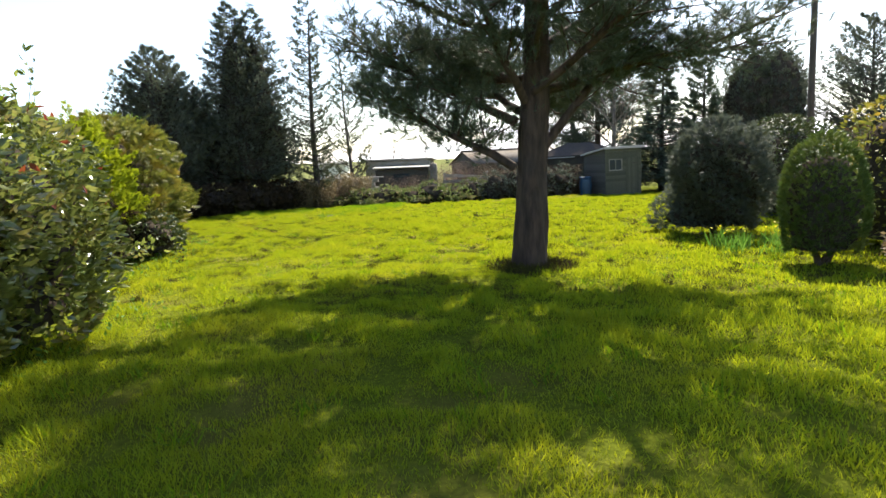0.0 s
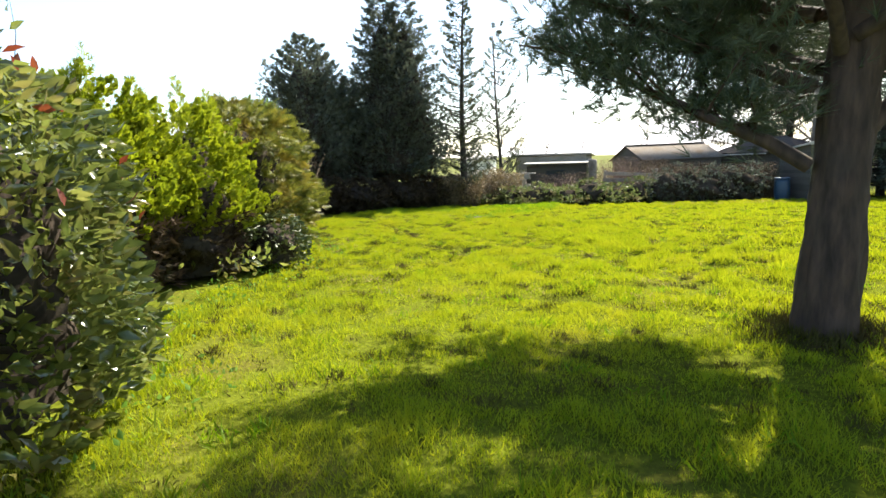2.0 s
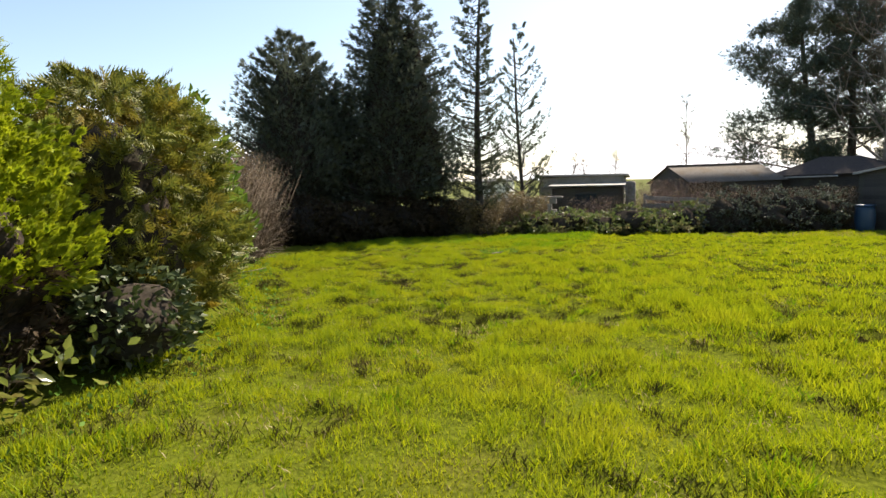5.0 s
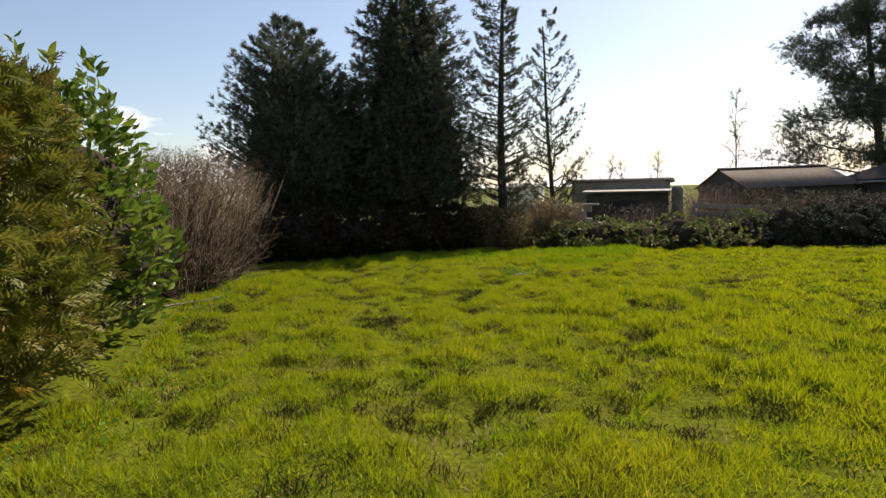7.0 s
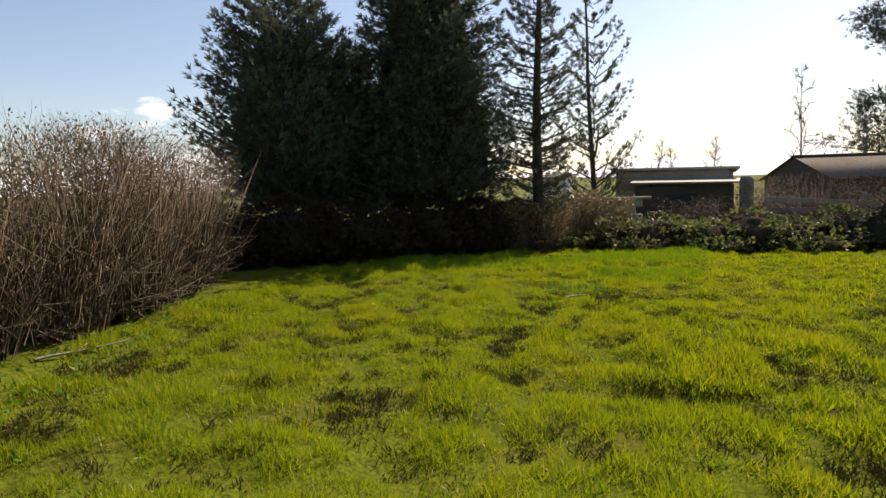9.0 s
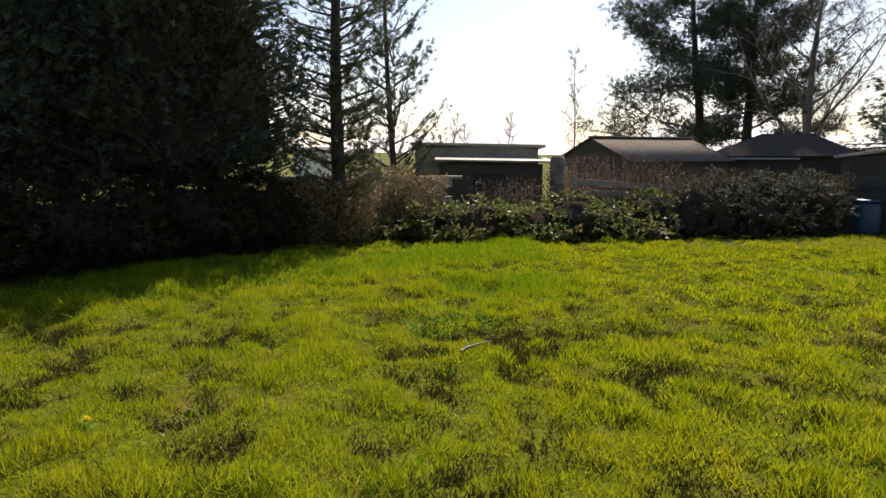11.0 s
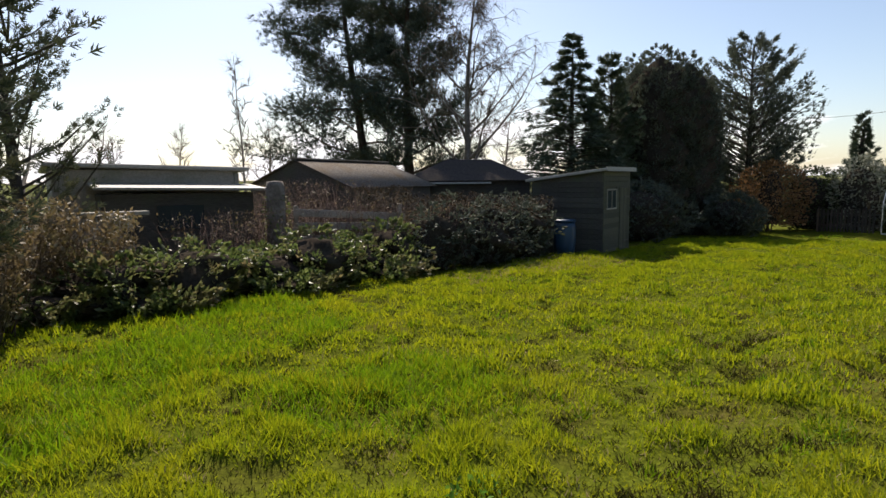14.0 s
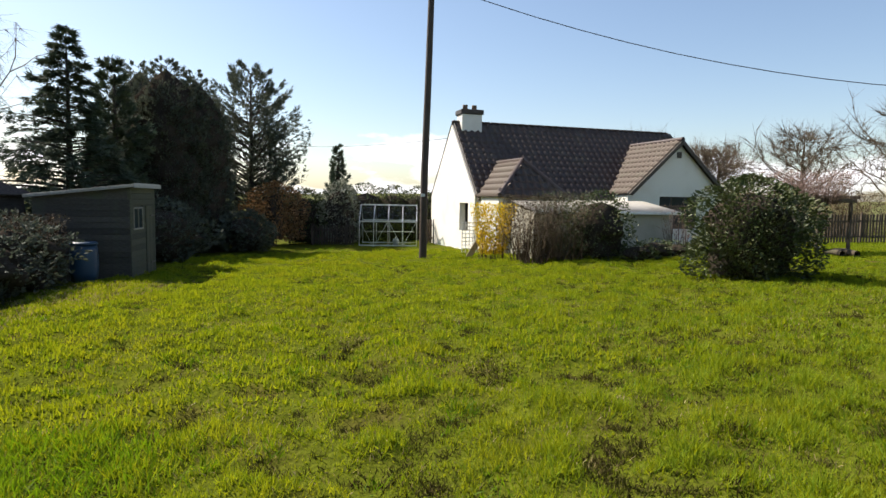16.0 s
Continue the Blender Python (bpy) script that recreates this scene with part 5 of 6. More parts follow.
for k, (x, y, h, r) in enumerate([(4.5, 27.0, 1.5, 0.7), (5.3, 27.2, 1.75, 0.7), (6.2, 27.1, 1.3, 0.8), (7.1, 27.4, 1.65, 0.7), (7.9, 27.6, 1.5, 0.7), (8.4, 28.4, 1.75, 0.7), (6.6, 27.5, 1.7, 0.5)]):
    bushy("dark_ivy", x, y, h, r, "dark ivy and scrub hanging on the outbuilding", "ivy", 1500, "cypress", SMALL, (0.06, 0.12), 80 + k, 0.0, dome, amp=0.3, group="dark ivy", stem=False, clump=14, reach=0.35)
for k, (x, y, h) in enumerate([(5.0, 27.7, 1.75), (6.0, 27.8, 1.8), (7.3, 27.9, 1.7), (8.6, 28.0, 1.7), (4.2, 28.6, 2.0)]):
    twiggy("bramble_thicket", x, y, h, 0.75, "dark tangled bramble climbing the outbuilding", "shrub", 700, "twig", "dead_spray", 1300, (0.05, 0.1), group="bramble thickets", thick=1.8)
for x, y, top, s in [(-1.2, 33.6, 3.2, 0.9), (0.6, 33.9, 3.3, 1.1), (-0.5, 34.2, 2.9, 0.9)]:
    bare_tree("bare_sapling", x, y, top, "bare bushy sapling behind the hut", 0.05, s, n1=16, n2=6, n3=6, material="twig", first=0.1, twig=0.45, rise=1.2, category="sapling")
bare_tree("thin_birch", 4.6, 39.0, 6.9, "slim bare young birch against the sky", 0.06, 1.5, n1=14, n2=5, n3=5, first=0.3, twig=0.6, rise=1.2, thick=2.6)

# ---- far pines and the birch ----
pine(12.0, 42.0, 11.8, "old pine with layered dark boughs behind the sheds", 0.28, 0.18, 6.2, 25, 24, 0.34, "farpine", lean=(-0.02, 0), sub=17, flat=0.02, needles=TUFT7)
pine(12.9, 40.1, 12.4, "old pine with a bushy crown behind the sheds", 0.26, 0.22, 4.6, 26, 24, 0.34, "farpine", sub=15, flat=0.24, needles=TUFT7)
bare_tree("birch_tree", 12.75, 35.8, 9.7, "tall bare birch with fine drooping twigs", 0.20, 5.2, n1=18, n2=12, n3=18, first=0.22, twig=0.9, thick=1.7, droop=0.0, rise=0.8, lean=(0.03, -0.03), hang=True)
for x, y, top in [(20, 46, 5.5), (9, 48, 5), (24, 45, 6)]:
    bare_tree("bare_tree", x, y, top, "bare hedgerow tree in the distance", 0.12, 2.6, n1=14, n2=6, n3=7, first=0.15, twig=0.8, rise=1.0, thick=2.6)

# ---- conifers behind the shed ----
conifer(14.6, 31.6, 7.0, "feathery grey-green conifer with open drooping boughs", wedge(3.1, 0.9, 0.9), 190, 60, 0.5, 41, "cedar", SPRAY3, (0.2, 0.42), 0.2, -0.15, 0.6, amp=0.15, ragged=0.45, core=0, fan=0.2)
conifer(17.0, 31.6, 6.6, "dark ragged conifer between its neighbours", wedge(1.7, 0.6), 140, 52, 0.3, 42, "cedar", SPRAY3, (0.2, 0.4), 0.4, 0.1, 0.3, ragged=0.4, core=0)
conifer(19.6, 31.0, 7.1, "dense rounded dark-green cypress", barrel(1.75), 620, 26, 0.1, 43, "cypress", SPRAY3, (0.12, 0.22), 0.6, 0.1, amp=0.06, ragged=0.08, core=0.9, group="rounded cypresses", inside=0.8, taper=0.04,
        leaders=[(0.95, -0.75, 6.8, barrel(1.35), 380)])
conifer(22.6, 34.0, 7.7, "dense dark cypress behind its neighbours", barrel(1.8), 380, 26, 0.1, 44, "cypress", SPRAY3, (0.14, 0.26), 0.6, 0.1, amp=0.1, ragged=0.15, core=0.8, group="rounded cypresses", inside=0.7, taper=0.1)
conifer(25.6, 30.0, 8.2, "spreading dark conifer with upswept branch tips", lambda u: 0.3 + 2.5 * np.clip(1 - np.abs(2 * u - 1.0) ** 2.6, 0, 1) ** 0.7, 180, 70, 0.7, 45, "cypress", SPRAY3, (0.2, 0.38), 0.35, 0.3, 0.2, amp=0.2, ragged=0.35, core=0, fan=0.18)
bushy("rusty_bush", 23.6, 28.0, 3.1, 1.45, "bush with rusty orange spring foliage", "bush", 5200, "orange", SMALL, (0.08, 0.15), 46, 0.3, egg, amp=0.15, core=0.3, depth=0.75)
bushy("dark_shrub", 20.3, 28.0, 1.7, 1.1, "dark evergreen shrub at the lawn's edge", "shrub", 1800, "cypress", SPRAY3, (0.15, 0.3), 47, 0, dome, stem=False)
bushy("dark_shrub", 15.6, 29.2, 2.2, 1.6, "dark evergreen shrub beside the shed", "shrub", 2000, "cypress", SPRAY3, (0.15, 0.3), 48, 0, dome, stem=False)
conifer(28.6, 26.3, 4.4, "small spiky conifer by the greenhouse hedge", wedge(1.3, 0.9), 150, 34, 0.2, 49, "cedar", SPRAY3, (0.18, 0.34), 0.4, 0.2, 0.2, ragged=0.4, core=0.4, fan=0.4)
for k, (x, y, r) in enumerate([(26.7, 25.6, 1.0), (28.2, 24.6, 1.5), (28.8, 23.2, 1.5), (28.9, 21.8, 1.5), (28.8, 20.4, 1.4), (28.9, 28.0, 1.6), (26.6, 27.6, 1.3)]):
    bushy("tall_hedge", x, y, 3.3 - 0.1 * min(k, 4), r, "tall hedge with pale climber leaves on top", "hedge", 2600, "pale" if k == 0 else "evergreen", SMALL, (0.10, 0.17), 50 + k, 0.0, dome, group="hedge behind the greenhouse", stem=False, amp=0.2)

# ---- the garden shed and water butt ----
SHED = thing("garden_shed", 10.8, 27.95, "weathered board garden shed with a felted lean roof and small window", "shed", 15)
sw, sd, hf, hb = 1.95, 2.2, 2.34, 2.08
for side, (cx, cy, rot, ln) in {"front": (0, -sd / 2, 0, sw), "left": (-sw / 2, 0, 90, sd), "right": (sw / 2, 0, 90, sd), "rear": (0, sd / 2, 0, sw)}.items():
    mt = M["green_board"] if side == "front" else M["board"]
    wall = block("wall", (ln - 0.04, 0.03, hb - 0.04), (cx, cy, hb / 2), mt, SHED, (0, 0, rot))
    for k in range(17):
        z = 0.07 + 0.148 * k
        if z > (hf if side == "front" else hb) - 0.02:
            break
        if side == "front" and 1.28 < z < 1.85:
            for u0, u1 in ((-ln / 2, -0.80), (-0.08, ln / 2)):
                b = block("board", (u1 - u0, 0.022, 0.142), ((u0 + u1) / 2, -0.028, z - hb / 2), mt, wall, (-4, 0, 0), 0.003)
        else:
            out = -0.028 if side in ("front", "right") else 0.028
            block("board", (ln + 0.03, 0.022, 0.142), (0, out, z - hb / 2), mt, wall, (-4 if out < 0 else 4, 0, 0), 0.003)
for q in (-1, 1):
    poly("side_wedge", [(q * (sw / 2 - 0.01), -sd / 2 + 0.04, hb - 0.04), (q * (sw / 2 - 0.01), sd / 2 - 0.04, hb - 0.04), (q * (sw / 2 - 0.01), sd / 2 - 0.04, hb + 0.04), (q * (sw / 2 - 0.01), -sd / 2 + 0.04, hf + 0.03)], [(0, 1, 2, 3)], M["board"], SHED, 0.025)
for s in (-1, 1):
    for c in (-1, 1):
        block("corner_post", (0.07, 0.07, hf if c < 0 else hb), (s * sw / 2, c * sd / 2, (hf if c < 0 else hb) / 2), M["green_board"], SHED)
roof = block("roof", (sw + 0.3, sd + 0.35, 0.05), (0, 0, (hf + hb) / 2 + 0.06), M["felt"], SHED, (-math.degrees(math.atan2(hf - hb, sd)), 0, 0), 0.01)
block("fascia", (sw + 0.32, 0.03, 0.12), (0, -sd / 2 - 0.17, 0.0), M["sheet"], roof, bevel=0.004)
block("edge_trim", (0.03, sd + 0.37, 0.08), (-sw / 2 - 0.16, 0, 0.0), M["sheet"], roof, bevel=0.004, label="pale edge trim")
wf = block("window", (0.70, 0.03, 0.52), (-0.44, -sd / 2 - 0.02, 1.57), M["glass"], SHED, label="small dusty window")
for sx in (-0.35, 0.0, 0.35):
    block("glazing_bar", (0.045, 0.04, 0.58), (sx, -0.012, 0), M["grey_wood"], wf)
for sz in (-0.27, 0.27):
    block("frame_rail", (0.75, 0.04, 0.045), (0, -0.012, sz), M["grey_wood"], wf)
door = block("door", (0.72, 0.035, 1.85), (0.5, -sd / 2 - 0.03, 0.97), M["green_board"], SHED)
for k in range(6):
    block("door_board", (0.115, 0.02, 1.83), (-0.3 + 0.12 * k, -0.02, 0), M["green_board"], door, bevel=0.003)
for z in (-0.65, 0.65):
    block("strap_hinge", (0.35, 0.012, 0.04), (0.16, -0.038, z), M["dark_paint"], door, bevel=0.002)
t = thing("water_butt", 9.25, 27.25, "blue plastic water butt beside the shed", "water butt")
lathe("barrel", [(0.0, 0.0), (0.27, 0.0), (0.30, 0.25), (0.315, 0.5), (0.30, 0.8), (0.28, 0.92), (0.0, 0.92)], M["plastic"], t)
lathe("lid", [(0.0, 0.93), (0.31, 0.93), (0.31, 0.97), (0.26, 1.0), (0.0, 1.01)], M["plastic"], t, label="paler lid")

# ---- right of the start: clipped evergreens and flowers ----
bushy("dark_conifer_bush", 7.4, 7.45, 2.15, 0.8, "dark blue-green irregular conifer bush", "bush", 6500, "cypress", SPRAY, (0.09, 0.17), 91, 0.12, egg, amp=0.3, depth=0.25, rise=0.5, core=0.8)
bushy("clipped_thuja", 7.05, 3.55, 1.62, 0.45, "clipped egg-shaped green thuja", "bush", 4800, "thuja", SPRAY, (0.05, 0.10), 92, 0.14, egg, stem=True, amp=0.03, depth=0.12, rise=0.9, core=0.9, spread=0.3)
bushy("pale_edged_bush", 9.0, 4.6, 2.3, 1.05, "bush with pale variegated leaf edges on top", "bush", 3000, "varieg", SMALL, (0.06, 0.11), 93, 0.1, egg)
bushy("small_shrub", 7.9, 2.7, 0.6, 0.5, "low reddish shrub beside the clipped thuja", "shrub", 700, "bramble", SMALL, (0.05, 0.09), 94, 0, dome, stem=False)
for k, (x, y) in enumerate([(6.4, 4.6), (6.7, 4.9), (6.9, 4.3), (7.4, 5.3), (6.5, 5.3)]):
    t = thing("daffodil_clump", x, y, "clump of green daffodil leaves with a few blooms", "flowers", group="daffodils")
    v, f = place(BLADE, rng.normal(size=(46, 3)) * [0.09, 0.09, 0] , rng.normal(size=(46, 3)) * [0.3, 0.3, 0] + [0, 0, 1], rng.uniform(0.22, 0.38, 46), wide=0.05)
    link("leaves", raw("leaves", v, f), M["weed"], t)
    v, f = place(SMALL, rng.normal(size=(4, 3)) * [0.09, 0.09, 0.03] + [0, 0, 0.33], rng.normal(size=(4, 3)) + [0, 0, 0.4], np.full(4, 0.045))
    link("blooms", raw("blooms", v, f), M["daff"], t)

# ---- bungalow ----
HX, HY, HRZ = 20.5, 18.1, math.degrees(math.atan2(-0.92, 0.39))
house = thing("bungalow", HX, HY, "white rendered bungalow with a steep brown tiled roof", "house", HRZ)
# local x runs along the front, local y into the house
hl, hd, eave, ridge = 11.3, 6.2, 2.25, 5.45
T = 0.25
poly("front_wall", [(0, 0, -0.3), (hl, 0, -0.3), (hl, 0, eave), (0, 0, eave)], [(0, 1, 2, 3)], M["render"], house, T)
poly("rear_wall", [(0, hd, -0.3), (hl, hd, -0.3), (hl, hd, eave), (0, hd, eave)], [(0, 1, 2, 3)], M["render"], house, T)
# gable with a window opening near the front corner
wx0, wx1, wz0, wz1 = 0.75, 1.85, 0.75, 1.95
gv = [(0, 0, -0.3), (0, wx0, -0.3), (0, wx1, -0.3), (0, hd, -0.3), (0, 0, wz0), (0, wx0, wz0), (0, wx1, wz0), (0, hd, wz0), (0, 0, wz1), (0, wx0, wz1), (0, wx1, wz1), (0, hd, wz1),
      (0, 0, eave), (0, hd, eave), (0, hd / 2, ridge)]
poly("gable_wall", gv, [(0, 1, 5, 4), (1, 2, 6, 5), (2, 3, 7, 6), (4, 5, 9, 8), (6, 7, 11, 10), (8, 9, 10, 11, 13, 14, 12)], M["render"], house, T)
poly("gable_wall", [(hl, 0, -0.3), (hl, hd, -0.3), (hl, hd, eave), (hl, hd / 2, ridge), (hl, 0, eave)], [(0, 1, 2, 3, 4)], M["render"], house, T)


def window(parent, at, rz, w, h, bars=2, frame="dark_paint"):
    win = block("window", (w, 0.03, h), at, M["glass"], parent, (0, 0, rz), 0.0)
    for k in range(bars + 1):
        block("mullion", (0.06, 0.07, h), (-w / 2 + w * k / bars, 0, 0), M[frame], win, bevel=0.006)
    for z in (-h / 2, h / 2, h * 0.2):
        block("frame_rail", (w + 0.06, 0.07, 0.06), (0, 0.0, z), M[frame], win, bevel=0.006)
    block("sill", (w + 0.2, 0.16, 0.06), (0, -0.03, -h / 2 - 0.05), M["white_paint"], win, bevel=0.01)
    return win


window(house, (0.08, (wx0 + wx1) / 2, (wz0 + wz1) / 2), -90, wx1 - wx0, wz1 - wz0)


def slope(name, a, b, c, d, parent, material, deck="dark_paint", label="", tw=0.30, th=0.345):
    """A tiled roof slope: a to b along the eaves, c above b and d above a; a tile is laid wherever its middle is inside."""
    a, b, c, d = (np.array(p, float) for p in (a, b, c, d))
    dk = poly(name, [tuple(a), tuple(b), tuple(c), tuple(d)], [(0, 1, 2, 3)], M[deck], parent, 0.06, label)
    ax = unit(b - a)
    nrm = unit(np.cross(b - a, d - a) if np.linalg.norm(d - a) > 0.1 else np.cross(b - a, c - a))
    nrm = nrm if nrm[2] > 0 else -nrm
    upv = np.cross(nrm, ax)
    upv = upv if upv[2] > 0 else -upv
    quad = np.array([((p - a) @ ax, (p - a) @ upv) for p in (a, b, c, d)])
    lo, hi = quad.min(0), quad.max(0)
    uu, vv = np.meshgrid(np.arange(lo[0] + tw / 2, hi[0], tw), np.arange(lo[1], hi[1] - 0.1, th))
    uu, vv = uu.ravel(), vv.ravel()
    cx, cy = uu, vv + th / 2
    inside = np.ones(len(cx), bool)
    for k in range(4):
        p0, p1 = quad[k], quad[(k + 1) % 4]
        if np.hypot(*(p1 - p0)) > 0.05:
            inside &= ((p1[0] - p0[0]) * (cy - p0[1]) - (p1[1] - p0[1]) * (cx - p0[0])) > -0.02
    uu, vv = uu[inside], vv[inside]
    prof = [(-0.5, 0.012), (-0.36, 0.055), (-0.2, 0.07), (-0.02, 0.045), (0.12, 0.012), (0.5, 0.010)]
    tv = np.array([(x * tw, y, z + lift) for y, lift in ((-0.02, 0.035), (th + 0.03, 0.005)) for x, z in prof] + [(x * tw, -0.02, 0.005) for x, z in prof])
    m = len(prof)
    tf = [(k, k + 1, m + k + 1, m + k) for k in range(m - 1)] + [(2 * m + k, 2 * m + k + 1, k + 1, k) for k in range(m - 1)]
    pos = a + uu[:, None] * ax + vv[:, None] * upv + nrm * 0.02
    v = pos[:, None] + tv[None, :, 0:1] * ax + tv[None, :, 1:2] * upv + tv[None, :, 2:3] * nrm
    f = np.array(tf)[None] + (np.arange(len(pos)) * len(tv))[:, None, None]
    ob = link("tiles", raw("tiles", v.reshape(-1, 3), f.reshape(-1, 4)), M[material], dk)
    ob["kind"] = "stuff"
    return dk


ov = 0.25
rise = (ridge - eave) / (hd / 2)
slope("roof_front", (-0.15, -ov, eave - ov * rise + 0.1), (hl + 0.15, -ov, eave - ov * rise + 0.1), (hl + 0.15, hd / 2, ridge + 0.1), (-0.15, hd / 2, ridge + 0.1), house, "tile")
slope("roof_rear", (hl + 0.15, hd + ov, eave - ov * rise + 0.1), (-0.15, hd + ov, eave - ov * rise + 0.1), (-0.15, hd / 2, ridge + 0.1), (hl + 0.15, hd / 2, ridge + 0.1), house, "tile")
for k in range(25):
    b = block("ridge_tile", (0.44, 0.26, 0.07), (-0.02 + 0.46 * k, hd / 2, ridge + 0.17), M["tile"], house, bevel=0.03)
for s in (1, -1):
    ang = math.degrees(math.atan2(ridge - eave, hd / 2))
    block("bargeboard", (0.05, math.hypot(ridge - eave, hd / 2) + 0.4, 0.16), (-0.16, hd / 2 - s * (hd / 4 + 0.1), (eave + ridge) / 2 - 0.04), M["dark_paint"], house, (s * ang, 0, 0))
# chimney
ch = block("chimney", (0.95, 0.75, 1.5), (0.55, hd / 2 - 0.1, ridge - 0.15), M["render"], house, bevel=0.02)
block("chimney_cap", (1.08, 0.88, 0.22), (0, 0, 0.72), M["dark_paint"], ch, bevel=0.03)
for dx in (-0.22, 0.22):
    lathe("chimney_pot", [(0.0, 0.82), (0.13, 0.82), (0.11, 1.0), (0.13, 1.06), (0.10, 1.06), (0.0, 1.0)], M["terracotta"], ch, (dx, 0, 0), 12)
# projecting gabled wing
wx, wr, wy, wg = 6.4, 11.0, -1.2, 4.65
we = 2.55
wm = (wx + wr) / 2
poly("wing_gable_wall", [(wx, wy, -0.3), (7.8, wy, -0.3), (9.75, wy, -0.3), (wr, wy, -0.3), (wx, wy, 0.95), (7.8, wy, 0.95), (9.75, wy, 0.95), (wr, wy, 0.95), (wx, wy, 2.35), (7.8, wy, 2.35), (9.75, wy, 2.35), (wr, wy, 2.35),
      (wx, wy, we), (wr, wy, we), (wm, wy, wg)], [(0, 1, 5, 4), (1, 2, 6, 5), (2, 3, 7, 6), (4, 5, 9, 8), (6, 7, 11, 10), (8, 9, 10, 11, 13, 14, 12)], M["render"], house, 0.25)
poly("wing_side_wall", [(wx, wy, -0.3), (wx, 0.2, -0.3), (wx, 0.2, we), (wx, wy, we)], [(0, 1, 2, 3)], M["render"], house, 0.2)
poly("wing_side_wall", [(wr, wy, -0.3), (wr, 0.2, -0.3), (wr, 0.2, we), (wr, wy, we)], [(0, 1, 2, 3)], M["render"], house, 0.2)
window(house, (8.775, wy + 0.08, 1.65), 0, 1.95, 1.4, 3)
block("gable_vent", (0.22, 0.05, 0.26), (wm, wy - 0.02, wg - 0.5), M["dark_paint"], house, bevel=0.004)
wb = (wg - eave) / rise
wb2 = (we - eave) / rise
# the left slope takes the lighter tile, painted as sunlit
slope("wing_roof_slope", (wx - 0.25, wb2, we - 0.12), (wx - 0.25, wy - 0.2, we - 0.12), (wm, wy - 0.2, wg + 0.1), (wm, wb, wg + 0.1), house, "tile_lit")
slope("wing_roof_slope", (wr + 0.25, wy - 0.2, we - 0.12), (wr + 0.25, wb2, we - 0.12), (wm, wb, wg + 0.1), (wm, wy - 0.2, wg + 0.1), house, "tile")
for s in (1, -1):
    ang = math.degrees(math.atan2(wg - we, (wr - wx) / 2))
    block("bargeboard", (math.hypot(wg - we, (wr - wx) / 2) + 0.35, 0.05, 0.15), (wm - s * ((wr - wx) / 4 + 0.06), wy - 0.22, (we + wg) / 2 - 0.02), M["dark_paint"], house, (0, -s * ang, 0))
block("bunched_eaves", (0.35, 0.3, 0.18), (wr + 0.12, wy - 0.1, we - 0.16), M["dark_paint"], house)
# hipped porch
py0, pe, pr = -2.3, 2.30, 3.62
poly("porch_wall", [(0.1, py0 + 0.1, -0.3), (2.4, py0 + 0.1, -0.3), (2.4, py0 + 0.1, pe), (0.1, py0 + 0.1, pe)], [(0, 1, 2, 3)], M["render"], house, 0.2)
poly("porch_side_wall", [(0.1, py0 + 0.1, -0.3), (0.1, 0, -0.3), (0.1, 0, pe), (0.1, py0 + 0.1, pe)], [(0, 1, 2, 3)], M["render"], house, 0.2)
pb = (pr - eave) / rise
# sun side in the lighter tile, the others in the darker one
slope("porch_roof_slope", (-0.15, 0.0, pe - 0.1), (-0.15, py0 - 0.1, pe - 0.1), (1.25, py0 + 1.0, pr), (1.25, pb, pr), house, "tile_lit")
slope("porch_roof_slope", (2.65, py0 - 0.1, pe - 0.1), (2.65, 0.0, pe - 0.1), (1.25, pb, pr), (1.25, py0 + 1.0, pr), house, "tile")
slope("porch_hip", (-0.15, py0 - 0.1, pe - 0.1), (2.65, py0 - 0.1, pe - 0.1), (1.26, py0 + 1.0, pr), (1.25, py0 + 1.0, pr), house, "tile")
for pts in ([(-0.15, py0 - 0.1, pe - 0.02), (1.25, py0 + 1.0, pr + 0.07), (1.25, pb, pr + 0.07)], [(2.65, py0 - 0.1, pe - 0.02), (1.95, py0 + 0.45, (pe + pr) / 2 + 0.02), (1.25, py0 + 1.0, pr + 0.07)], [(wm, wy - 0.22, wg + 0.16), (wm, (wy + wb) / 2, wg + 0.16), (wm, wb, wg + 0.16)]):
    stems("hip_tile", [(pts, [0.10, 0.10, 0.10])], M["tile"], house, 8)
# low lean-to with pale sheet roof
ly0, ly1, lx0, lx1 = -4.4, -2.4, 0.4, 6.0
# lean-to walls in the darkened render, painted as lying in shade
poly("lean_to_wall", [(lx0, ly0, -0.3), (lx1, ly0, -0.3), (lx1, ly0, 1.70), (lx0, ly0, 1.70)], [(0, 1, 2, 3)], M["render_shaded"], house, 0.12)
for lx in (lx0, lx1):
    poly("lean_to_side", [(lx, ly0, -0.3), (lx, ly1, -0.3), (lx, ly1, 2.05), (lx, ly0, 1.70)], [(0, 1, 2, 3)], M["render_shaded"], house, 0.12)
corrugated("lean_to_roof", lx1 - lx0 + 0.4, 2.35, M["sheet"], house, ((lx0 + lx1) / 2, (ly0 + ly1) / 2 - 0.05, 1.94), (9.5, 0, 0), 40)
block("lean_to_fascia", (lx1 - lx0 + 0.4, 0.03, 0.10), ((lx0 + lx1) / 2, ly0 - 0.2, 1.70), M["white_paint"], house)
# pipes on the sunny gable
for y, z0, z1 in ((4.0, 0.35, 2.6), (3.6, 0.3, 2.5)):
    stems("downpipe", [([(-0.08, y, z0), (-0.08, y, (z0 + z1) / 2), (-0.08, y, z1)], [0.05, 0.05, 0.05])], M["white_paint"], house, 8)
